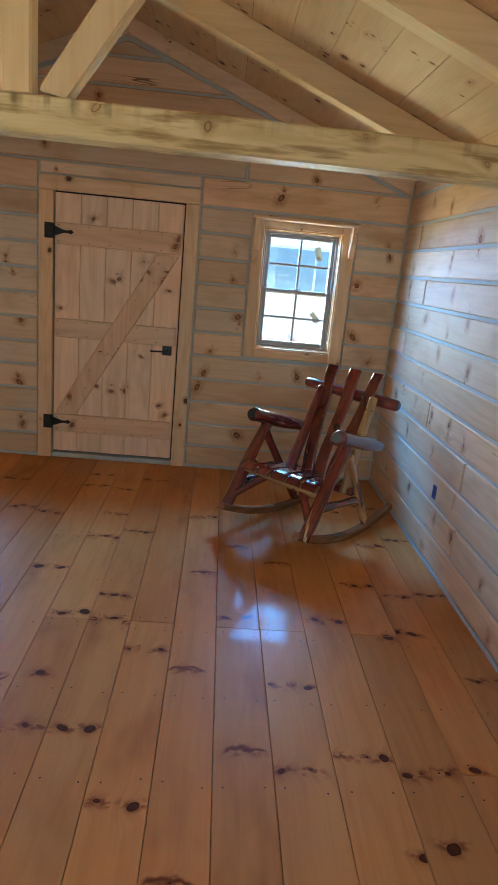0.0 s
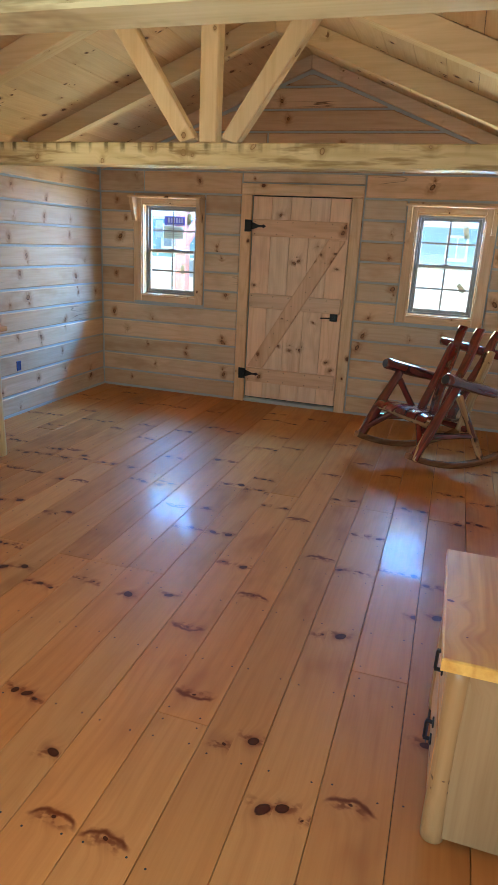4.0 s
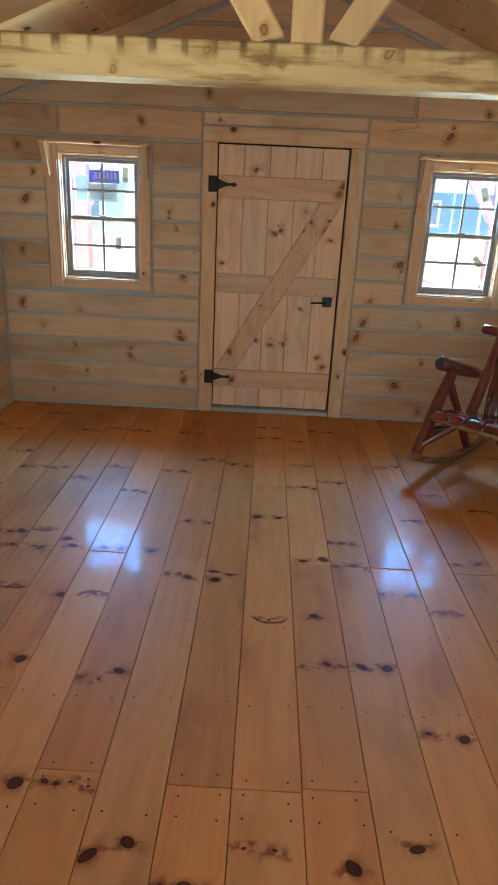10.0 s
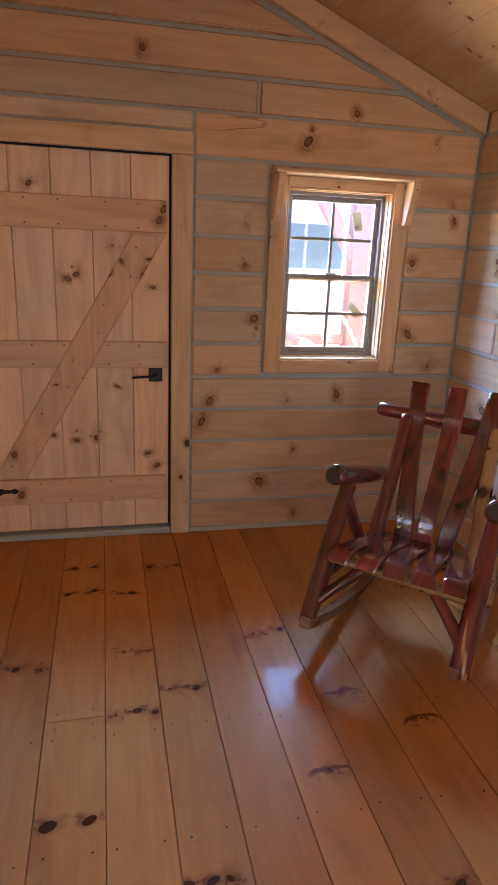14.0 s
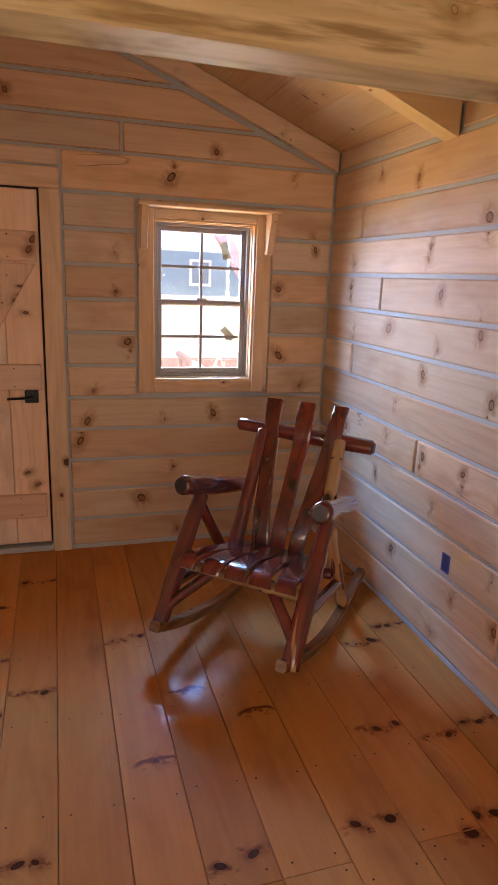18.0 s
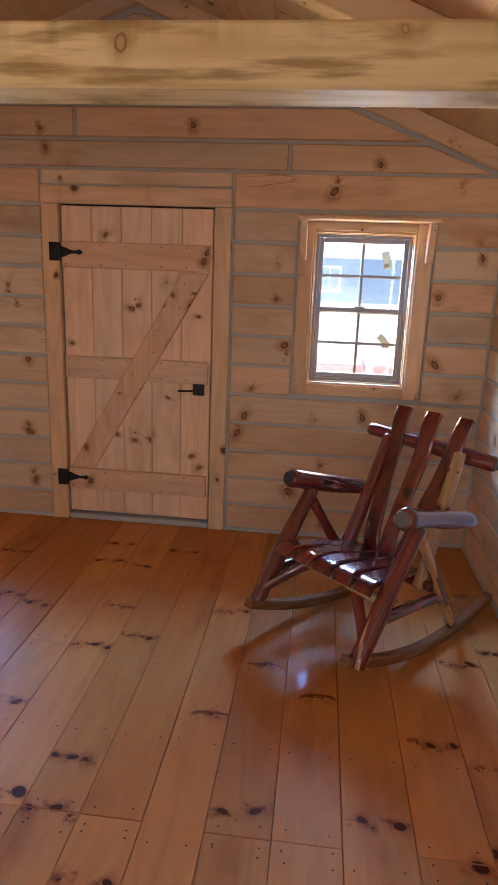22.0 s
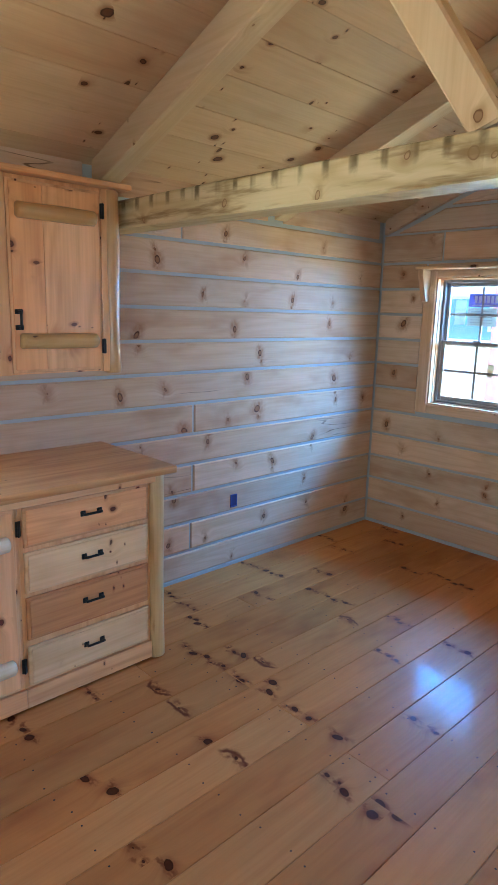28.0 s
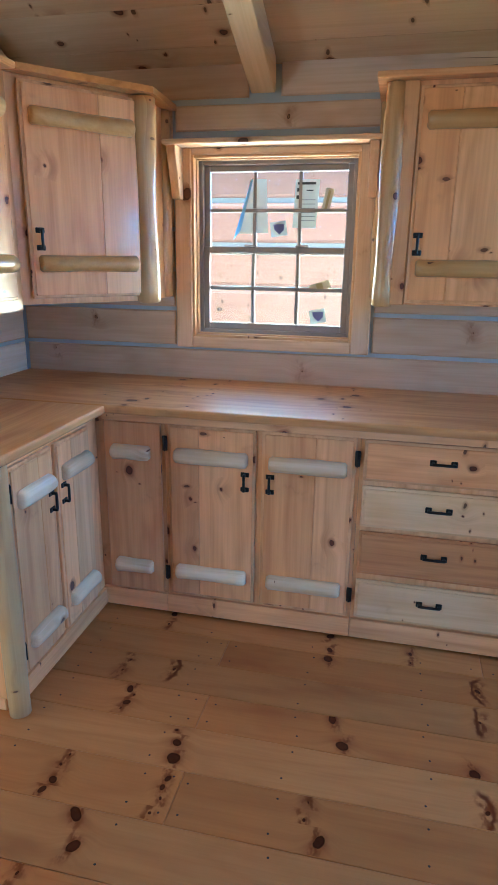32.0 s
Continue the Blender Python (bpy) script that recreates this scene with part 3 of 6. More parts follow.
def ceiling(side):
    bm = bmesh.new()
    rnd = random.Random(4 + side)
    n, w = 11, (HALF + 0.12) / 11
    for i in range(n):
        d0, d1 = i * w + 0.0012, (i + 1) * w - 0.0012
        cuts = [BACK - 0.1] + sorted(rnd.choice((-1.23, 0.06, 1.23, 2.41, 3.61)) for _ in range(2)) + [FAR + 0.1]
        for y0, y1 in zip(cuts, cuts[1:]):
            if y1 - y0 < 0.2:
                continue
            z0, z1 = under(CX + d0, RAFTER_D), under(CX + d1, RAFTER_D)
            lift = rnd.uniform(0, 0.0015)
            prism(bm, [(CX + side * d0, z0 + lift), (CX + side * d1, z1 + lift), (CX + side * d1, z1 + 0.02), (CX + side * d0, z0 + 0.02)], "y", y0 + 0.001, y1 - 0.001)
    return bm


def ceiling_all():
    bm = ceiling(-1)
    other = bpy.data.meshes.new("half")
    b2 = ceiling(1)
    b2.to_mesh(other)
    b2.free()
    bm.from_mesh(other)
    bpy.data.meshes.remove(other)
    return bm


tagged(part("ceiling", ceiling_all(), ceil_pine), "vaulted ceiling of knotty pine boards", "ceiling", kind="structure")
roof = bmesh.new()
for side in (-1, 1):
    e = HALF + 0.5
    prism(roof, [(CX, under(CX, RAFTER_D + 0.03)), (CX + side * e, under(CX + e, RAFTER_D + 0.03)), (CX + side * e, under(CX + e, RAFTER_D + 0.11)), (CX, under(CX, RAFTER_D + 0.11))],
          "y", BACK - 0.4, FAR + 0.4)
roof_mat = plain("dark_roof_metal", (0.05, 0.035, 0.03), 0.5)
tagged(part("roof", roof, roof_mat), "dark metal roof of the cabin", "roof", kind="structure")


def rafter(y0, y1, side, low=RAFTER_LOW, top=RAFTER_D - 0.002):
    bm = bmesh.new()
    xe, c = CX + side * (HALF - 0.001), CX + side * 0.0005
    pts = [(c, under(CX, -low)), (xe, PLATE - low * 0.6), (xe, PLATE + top), (c, under(CX, top))]
    prism(bm, pts, "y", y0, y1)
    bmesh.ops.bevel(bm, geom=list(bm.edges), offset=0.004, segments=1, affect="EDGES")
    return bm


rafter_mat = wood("rafter_pine", axes="xz", **BEAM)
for y0 in (-1.13, 1.153, 3.535):
    r = thing("rafter_pair", CX, y0 + 0.05, PLATE, "pair of pine rafters meeting at the ridge", "rafter", "rafters under the ceiling")
    for side in (-1, 1):
        part("rafter", rafter(y0, y0 + 0.1, side), rafter_mat, r)
for y0, y1 in ((FAR - 0.038, FAR), (BACK, BACK + 0.038)):
    gable_look = dict(WALL)
    gable_look.update(placed=False, checks=0.0)
    gable_pine = wood("gable_rafter_pine", axes="xz", **gable_look)
    r = thing("end_rafter", CX, y0 + 0.02, PLATE, "pine end rafters fixed flat against the gable", "rafter", "rafters under the ceiling")
    for side in (-1, 1):
        part("rafter", rafter(y0, y1, side, 0.0), gable_pine, r)


TIE_KNOTS = ((-0.771, 1.954, 0.017, 0.3), (-0.716, 1.942, 0.009, 0.7), (0.002, 1.966, 0.018, 0.45))


def truss(y):
    """Tie beam on the walls, rafters, king post and two struts."""
    t = thing("roof_truss", CX, y + 0.05, PLATE - 0.2, "pine roof truss with tie beam, king post and two struts", "truss", "roof trusses")
    rnd = random.Random(int(y * 100) + 5)
    spots = list(TIE_KNOTS) if y > 1 else []
    a = L + 0.2
    while a < R - 0.1:
        if all(abs(a - k[0]) > 0.15 for k in spots):
            spots.append((a, rnd.uniform(1.905, 1.99), rnd.uniform(0.007, 0.016), rnd.random() * 0.99))
        a += rnd.uniform(0.22, 0.6)
    bm = knotty(lambda a, c, d: (a, d, c), L + 0.001, R - 0.001, 1.888, 2.006, y + 0.124, y, 0.007, 0.006, spots)
    bmesh.ops.remove_doubles(bm, verts=bm.verts, dist=0.0002)
    bm.faces.new([v for v in sorted((v for v in bm.verts if abs(v.co.y - y - 0.124) < 1e-5), key=lambda v: math.atan2(v.co.z - 1.947, v.co.x - CX))])
    bmesh.ops.recalc_face_normals(bm, faces=bm.faces)
    part("tie_beam", bm, beam_tie, t, "rough pine tie beam with dark saw marks")
    for side in (-1, 1):
        part("rafter", rafter(y + 0.01, y + 0.11, side), rafter_mat, t)
    part("king_post", boxed(CX - 0.052, CX + 0.052, y + 0.02, y + 0.104, 2.006, under(CX), r=0.008), beam_z, t)
    for side in (-1, 1):
        x0, x1 = CX + side * 0.118, CX + side * 0.575
        z0, z1 = 2.0, under(x1) + 0.01
        d = Vector((x1 - x0, 0, z1 - z0))
        a = math.atan2(d.x, d.z)
        m = pose((x0 + x1) / 2, y + 0.062, (z0 + z1) / 2, 0, math.degrees(a), 0)
        bm = boxed(-0.056, 0.056, -0.038, 0.038, -d.length / 2, d.length / 2, r=0.008)
        for v in bm.verts:
            v.co = m @ v.co
            v.co.z = max(v.co.z, 2.007)
        part("strut", bm, beam_z, t)
    return t


g_tie = dict(BEAM)
g_tie.update(light=(0.66, 0.52, 0.29), dark=(0.44, 0.305, 0.125), tint=0.04, blotch=0.5, marks=True, rings=0.9, placed=True, knot=(0.24, 0.135, 0.058), heart=(0.44, 0.285, 0.14), stain=(0.33, 0.205, 0.085), reach=3.0)
beam_tie = wood("tie_beam_pine", axes="xz", **g_tie)
truss(2.34)
truss(0.014)

# window light and glass are set into the openings further down
tagged(part("subfloor", boxed(L - THICK, R + THICK, BACK - THICK, FAR + THICK, -0.15, -0.026), screen_black), "dark subfloor below the boards", "floor", kind="structure")

PART_Y, PART_X = 0.025, -1.43
partition = tagged(part("wall_partition", boxed(L, PART_X, PART_Y - RECESS, PART_Y - 0.12, 0, 1.886), chink), "log partition behind the kitchen return", "wall", kind="structure")

# ---- windows, doors ----
def to_wall(axis, face, sign):
    """Places on a wall: a along it, o out of it into the room, z up."""
    def bx(a0, a1, o0, o1, z0, z1, r=0.0, seg=1):
        d0, d1 = face + sign * o0, face + sign * o1
        return boxed(a0, a1, d0, d1, z0, z1, r=r, seg=seg) if axis == "x" else boxed(d0, d1, a0, a1, z0, z1, r=r, seg=seg)
    return bx


def add(bm, other):
    me = bpy.data.meshes.new("tmp")
    other.to_mesh(me)
    other.free()
    bm.from_mesh(me)
    bpy.data.meshes.remove(me)
    return bm


def window(name, axis, face, sign, casing, hole, cols, label):
    """A double-hung window with grid bars in a pine casing under a small pine shelf on two brackets."""
    bx = to_wall(axis, face, sign)
    c0, c1, cz0, cz1 = casing
    h0, h1, hz0, hz1 = hole
    mid = (h0 + h1) / 2
    w = thing(name, mid if axis == "x" else face, face if axis == "x" else mid, cz0, label, "window")
    w["kind"] = "structure"
    tz = trim_z if axis == "x" else trim_zy
    th = trim_x if axis == "x" else trim_y
    cz, ch = (case_z, case_x) if axis == "x" else (case_zy, case_y)
    part("casing_board", bx(c0, h0 + 0.004, -0.01, 0.022, cz0, cz1, r=0.004), cz, w)
    part("casing_board", bx(h1 - 0.004, c1, -0.01, 0.022, cz0, cz1, r=0.004), cz, w)
    part("casing_board", bx(h0 + 0.005, h1 - 0.005, -0.01, 0.0215, cz0, hz0 + 0.004, r=0.004), ch, w)
    part("casing_board", bx(h0 + 0.005, h1 - 0.005, -0.01, 0.0215, hz1 - 0.004, cz1, r=0.004), ch, w)
    # jamb lining
    for a in (h0, h1):
        s = 1 if a == h0 else -1
        part("jamb", bx(a - s * 0.001, a + s * 0.014, -0.13, 0.012, hz0, hz1, r=0.002), tz, w)
    for z in (hz0, hz1):
        s = 1 if z == hz0 else -1
        part("jamb", bx(h0 + 0.0145, h1 - 0.0145, -0.13, 0.0115, z - s * 0.001, z + s * 0.014, r=0.002), th, w)
    for a in (h0, h1):
        s = 1 if a == h0 else -1
        part("stop", bx(a + s * 0.0142, a + s * 0.0190, -0.056, -0.022, hz0 + 0.0145, hz1 - 0.0145, r=0.002), tz, w)
    for z in (hz0, hz1):
        s = 1 if z == hz0 else -1
        part("stop", bx(h0 + 0.0195, h1 - 0.0195, -0.056, -0.0225, z + s * 0.0142, z + s * 0.019, r=0.002), th, w)
    # vinyl frame, two sashes
    f = bmesh.new()
    u0, u1, v0, v1 = h0 + 0.014, h1 - 0.014, hz0 + 0.014, hz1 - 0.014
    t = 0.021
    for a in ((u0, u0 + t, v0, v1), (u1 - t, u1, v0, v1), (u0 + t, u1 - t, v0, v0 + t), (u0 + t, u1 - t, v1 - t, v1)):
        add(f, bx(a[0], a[1], -0.112, -0.057, a[2], a[3], r=0.002))
    part("vinyl_frame", f, vinyl, w)
    zm = v0 + (v1 - v0) * 0.495
    for nm, s0, s1, o in (("lower_sash", v0 + t, zm + 0.017, -0.077), ("upper_sash", zm - 0.017, v1 - t, -0.094)):
        a0, a1, b = u0 + t, u1 - t, 0.026
        s = bmesh.new()
        for q in ((a0, a0 + b, s0, s1), (a1 - b, a1, s0, s1), (a0 + b, a1 - b, s0, s0 + b + 0.004), (a0 + b, a1 - b, s1 - b, s1)):
            add(s, bx(q[0], q[1], o - 0.008, o + 0.012, q[2], q[3], r=0.003))
        sash = part(nm, s, vinyl, w)
        g0, g1, y0, y1 = a0 + b, a1 - b, s0 + b + 0.004, s1 - b
        part("pane", bx(g0 - 0.003, g1 + 0.003, o - 0.003, o + 0.001, y0 - 0.003, y1 + 0.003), glass, sash).visible_shadow = False
        zz = (y0 + y1) / 2
        part("grid_bar", bx(g0, g1, o - 0.006, o + 0.0045, zz - 0.008, zz + 0.008, r=0.002), vinyl, sash)
        for k in range(1, cols):
            a = g0 + (g1 - g0) * k / cols
            for p, q in ((y0, zz - 0.008), (zz + 0.008, y1)):
                part("grid_bar", bx(a - 0.008, a + 0.008, o - 0.0055, o + 0.004, p, q, r=0.002), vinyl, sash)
        if nm == "lower_sash":
            for k in ((0.5,) if cols == 2 else (0.33, 0.68)):
                a = a0 + (a1 - a0) * k
                part("sash_lock", bx(a - 0.03, a + 0.03, o + 0.004, o + 0.02, s1, s1 + 0.010, r=0.004), vinyl, sash)
    # shelf and brackets
    sz = cz1
    part("shelf", bx(c0 - 0.012, c1 + 0.012, 0.0, 0.135, sz, sz + 0.019, r=0.004), ch, w, "narrow pine shelf over the window")
    for a in (c0 + 0.004, c1 - 0.042):
        b = bmesh.new()
        pts = [(0.023, sz - 0.001), (0.122, sz - 0.001), (0.122, sz - 0.035), (0.062, sz - 0.205), (0.023, sz - 0.205)]
        pts = [(face + sign * p[0], p[1]) for p in pts]
        prism(b, pts, "x" if axis == "x" else "y", a, a + 0.038)
        bmesh.ops.bevel(b, geom=list(b.edges), offset=0.003, segments=1, affect="EDGES")
        part("bracket", b, cz, w)
    return w


window_L = window("window_1", "x", FAR, -1, WIN_L, HOLE_L, 2, "double-hung window with taupe frame, grid bars and pine casing")
window_R = window("window_2", "x", FAR, -1, WIN_R, HOLE_R, 2, "double-hung window with taupe frame beside the plank door")
window_K = window("window_3", "y", L, 1, WIN_K, HOLE_K, 3, "six-over-six double-hung window above the kitchen counter")

# plank door with Z brace
fx = to_wall("x", FAR, -1)
door = thing("door_1", -0.657, FAR, 0.0, "closed pine plank door with battens, Z brace and black hardware", "door")
door["kind"] = "structure"
D0, D1, DB, DT = -1.104, -0.212, 0.050, 1.903
part("casing_board", fx(DOOR_F[0], HOLE_D[0] + 0.002, -0.01, 0.024, 0.002, 1.911, r=0.004), case_z, door)
part("casing_board", fx(HOLE_D[1] - 0.002, DOOR_F[1], -0.01, 0.024, 0.002, 1.911, r=0.004), case_z, door)
part("casing_board", fx(DOOR_F[0], DOOR_F[1], -0.01, 0.026, 1.912, DOOR_F[3], r=0.004), case_x, door)
part("threshold", fx(HOLE_D[0] + 0.004, HOLE_D[1] - 0.004, -0.14, 0.012, 0.001, 0.034, r=0.006), chink, door, "pale grey sealed threshold")
# black sheet behind the boards; its colour gives the shade in the gap
part("gap_backing", fx(HOLE_D[0] - 0.002, HOLE_D[1] + 0.002, -0.10, -0.05, 0.035, 1.917), screen_black, door, "black sheet that darkens the gap around the door")
bw = (D1 - D0) / 5
DOOR_KNOTS = [(-1.06, 1.12), (-0.84, 1.75), (-0.79, 0.57), (-0.69, 1.34), (-0.68, 0.54), (-0.65, 1.36), (-0.605, 0.51), (-0.58, 0.55), (-0.47, 0.82), (-0.47, 1.45), (-0.32, 0.46), (-0.29, 1.31), (-0.275, 1.355), (-0.27, 0.39)]
BATTEN_KNOTS = [(-0.96, 0.26), (-0.24, 1.67), (-0.26, 1.62)]
rnd = random.Random(8)
door_knots = [(z, x, rnd.uniform(0.011, 0.017), rnd.random() * 0.99) for x, z in DOOR_KNOTS] + [(z + rnd.uniform(0.03, 0.05), x + rnd.uniform(-0.02, 0.02), 0.004, 0.3) for x, z in DOOR_KNOTS[2:12]]
for i in range(5):
    part("board", knotty(lambda a, c, d: (c, FAR + d, a), DB, DT, D0 + i * bw + 0.001, D0 + (i + 1) * bw - 0.001, 0.045, 0.010, 0.003, 0.003, door_knots), door_z, door)
NAILS = []
for z0, z1 in ((1.562, 1.708), (0.915, 1.048), (0.205, 0.340)):
    part("batten", knotty(lambda a, c, d: (a, FAR + d, c), D0 + 0.004, D1 - 0.014, z0, z1, 0.0095, -0.012, 0.004, 0.004, [(x, z, 0.017, 0.6) for x, z in BATTEN_KNOTS]), door_x, door)
    for i in range(5):
        for dx in (0.03 + 0.03 * (i % 2),):
            for dz in (0.02, z1 - z0 - 0.02):
                NAILS.append((D0 + i * bw + dx, z0 + dz, FAR - 0.0124))
b = bmesh.new()
prism(b, [(D0 + 0.02, 0.352), (D0 + 0.175, 0.352), (D1 - 0.02, 1.552), (D1 - 0.175, 1.552)], "y", FAR + 0.0095, FAR - 0.016)
bmesh.ops.bevel(b, geom=list(b.edges), offset=0.004, segments=1, affect="EDGES")
for i in range(9):
    NAILS.append((D0 + 0.13 + i * 0.078 + (0.03 if i % 2 else -0.02), 0.42 + i * 0.134, FAR - 0.0164))
plain_door = dict(BRACE)
plain_door.update(placed=False)
part("brace", b, wood("door_pine_brace", axes="zx", **plain_door), door)
dots = bmesh.new()
for x, z, y in NAILS:
    dots.faces.new([dots.verts.new((x + 0.0042 * math.cos(a), y, z + 0.0042 * math.sin(a))) for a in [k * math.pi / 3 for k in range(6)]])
tagged(part("nail_heads", dots, iron, door), "dark nail heads in the battens", kind="stuff")
for z in (0.282, 1.648):
    hg = part("strap_hinge", fx(-1.168, -1.114, 0.024, 0.029, z - 0.052, z + 0.052, r=0.002), iron, door, "black iron strap hinge")
    pole_bm = pole(bmesh.new(), (-1.110, FAR - 0.020, z - 0.05), (-1.110, FAR - 0.020, z + 0.05), 0.008, 0.008, n=8, rings=2, wob=0)
    part("pin", pole_bm, iron, hg)
    s = bmesh.new()
    prism(s, [(-1.104, z - 0.03), (-1.091, z - 0.03), (-1.036, z - 0.009), (-1.006, z - 0.009), (-0.991, z - 0.016), (-0.968, z), (-0.991, z + 0.016), (-1.006, z + 0.009), (-1.036, z + 0.009), (-1.091, z + 0.03), (-1.104, z + 0.03)],
          "y", FAR - 0.0115, FAR - 0.016)
    part("strap", s, iron, hg)
lt = part("latch_plate", fx(-0.314, -0.246, -0.0078, 0.018, 0.848, 0.915, r=0.005, seg=2), iron, door, "black square latch plate with lever")
part("lever", pole(bmesh.new(), (-0.278, FAR - 0.032, 0.878), (-0.400, FAR - 0.030, 0.871), 0.007, 0.006, n=8, rings=3, wob=0.03), iron, lt)
part("lever_neck", pole(bmesh.new(), (-0.280, FAR - 0.017, 0.879), (-0.280, FAR - 0.040, 0.879), 0.010, 0.009, n=10, rings=2, wob=0), iron, lt)

# lamps for daylight at the openings: blue from the sky above the horizon, warm from the sunlit ground below it
SKY, GLOW = (0.14, 0.42, 1.0), (1.0, 0.88, 0.50)


def daylight(name, at, inward, w, horizon, top, sky, glow, low=-0.3, glow_color=GLOW, sky_color=SKY):
    """Two upright lamps outside an opening, one above and one below the horizon."""
    for part_name, z0, z1, radiance, color in (("sky_light_", horizon, top, sky, sky_color), ("ground_light_", low, horizon, glow, glow_color)):
        z = (z0 + z1) / 2
        eye = (at[0], at[1], z)
        window_light(part_name + name, look(eye, (at[0] + inward[0], at[1] + inward[1], z)), w, z1 - z0, radiance * math.pi * w * (z1 - z0), color)


REAR_LIGHT = (0.80, 0.90, 1.0)      # fill colour of the lamps at the unseen openings behind the walk
daylight("north", (CX, FAR + 0.95, 0), (0, -1), 4.6, 1.58, 2.10, 102.0, 14.5)
daylight("kitchen", (L - 0.95, 1.25, 0), (1, 0), 2.4, 1.60, 2.40, 8.0, 23.0, low=0.3, glow_color=(1.0, 0.84, 0.58))
# added fill lamps outside the two unseen openings, both of one cool colour
daylight("south", (0.1, BACK - 0.95, 0), (0, 1), 3.0, 1.45, 2.60, 1.4, 3.0, low=0.2, glow_color=REAR_LIGHT, sky_color=REAR_LIGHT)
daylight("east", (R + 0.95, -1.2, 0), (-1, 0), 2.4, 1.45, 2.60, 0.6, 3.8, low=0.2, glow_color=REAR_LIGHT, sky_color=REAR_LIGHT)

# ---- kitchen ----
def moved(bm, m):
    if m is not None:
        bm.transform(m)
    return bm


def pull(parent, bx, a, z, upright, m=None):
    """Black bent-bar pull on two square plates, centred at a, z on the face."""
    s, h, hw = (0.030, 0.0095, 0.0165) if upright else (0.036, 0.0115, 0.0115)
    ends = [(a, z - s), (a, z + s)] if upright else [(a - s, z), (a + s, z)]
    bm = bmesh.new()
    for p, q in ends:
        add(bm, bx(p - hw, p + hw, 0.0, 0.005, q - h, q + h, r=0.003))
        add(bm, bx(p - 0.005, p + 0.005, 0.003, 0.024, q - 0.005, q + 0.005, r=0.002))
    if upright:
        add(bm, bx(a - 0.005, a + 0.005, 0.017, 0.026, z - s, z + s, r=0.003))
    else:
        add(bm, bx(a - s, a + s, 0.017, 0.026, z - 0.005, z + 0.005, r=0.003))
    return part("handle", moved(bm, m), iron, parent, "black iron pull")


def butt_hinge(parent, bx, a, z, m=None):
    bm = bx(a - 0.010, a + 0.010, 0.0, 0.006, z - 0.030, z + 0.030, r=0.002)
    add(bm, bx(a - 0.004, a + 0.004, 0.004, 0.012, z - 0.032, z + 0.032, r=0.003))
    return part("hinge", moved(bm, m), iron, parent, "small black hinge")


def log_bar(parent, axis, face, sign, a0, a1, z, seed, r=0.031, m=None, o=0.012):
    """Half-round peeled log batten across a door."""
    d = face + sign * o
    p, q = ((a0, d, z), (a1, d, z)) if axis == "x" else ((d, a0, z), (d, a1, z))
    bm = pole(bmesh.new(), p, q, r, r * 0.94, n=14, rings=8, wob=0.045, seed=seed, round_end=0.28)
    high = z > 1.2
    mat = (tan_x if high else pole_x) if axis == "x" else (tan_y if high else pole_y)
    return part("log_batten", moved(bm, m), mat, parent, "tan half-round log batten" if high else "pale half-round peeled log batten", smooth=True)


def cab_door(parent, axis, face, sign, a0, a1, z0, z1, bars, handle, hinge, seed, m=None):
    """Flat pine door with two log battens; handle: (a, z) or None; hinge: the edge's a or None."""
    bx = to_wall(axis, face, sign)
    zmat = cab_zx if axis == "x" else cab_zy
    d = part("door", moved(bx(a0, a1, 0.0, 0.0135, z0, z1, r=0.004, seg=2), m), zmat, parent)
    cut = a0 + (a1 - a0) * (0.36 + 0.28 * ((seed * 7) % 10) / 10)
    for p, q in ((a0 + 0.011, cut - 0.0004), (cut + 0.0004, a1 - 0.011)):
        part("door_board", moved(bx(p, q, 0.0137, 0.019, z0 + 0.011, z1 - 0.011, r=0.002), m), zmat, d)
    inset = 0.030
    fx2 = to_wall(axis, face + sign * 0.019, sign)
    for i, z in enumerate(bars):
        log_bar(d, axis, face + sign * 0.019, sign, a0 + inset, a1 - inset, z, seed + i, m=m, o=0.006)
    if handle:
        pull(d, fx2, handle[0], handle[1], True, m)
    if hinge is not None:
        for z in (z0 + 0.10, z1 - 0.075):
            butt_hinge(d, fx2, hinge, z, m)
    return d


def corner_log(parent, x, y, z0, z1, r, seed, m=None, mat=None):
    bm = pole(bmesh.new(), (x, y, z0), (x, y, z1), r, r * 0.94, n=16, rings=14, wob=0.10 if z0 > 1 else 0.06, seed=seed, round_end=0.15)
    return part("corner_log", moved(bm, m), mat or pole_z, parent, "peeled log corner post", smooth=True)


F = -2.104           # carcass front of the wall run
KF = -2.085          # front of its doors and drawers
fr = to_wall("y", F, 1)

# corner base unit with a fixed filler door
u = thing("base_cabinet", -2.38, 0.50, 0.0, "pine corner base cabinet with log battens on its panel", "cabinet", "kitchen base cabinets")
part("carcass", boxed(L + 0.004, F, PART_Y + 0.004, 0.949, 0.03, 0.864), cab_zy, u)
part("base_rail", fr(0.664, 0.949, 0.001, 0.018, 0.012, 0.092, r=0.002), cab_y, u)
pn = part("panel", fr(0.70, 0.936, 0.001, 0.019, 0.10, 0.828, r=0.004), cab_zy, u)
for i, z in enumerate((0.705, 0.213)):
    log_bar(pn, "y", KF, 1, 0.735, 0.895, z, 30 + i, o=0.006)

# double door unit
u = thing("base_cabinet", -2.38, 1.325, 0.0, "pine base cabinet with two doors and peeled log battens", "cabinet", "kitchen base cabinets")
part("carcass", boxed(L + 0.004, F, 0.950, 1.703, 0.03, 0.864), cab_zy, u)
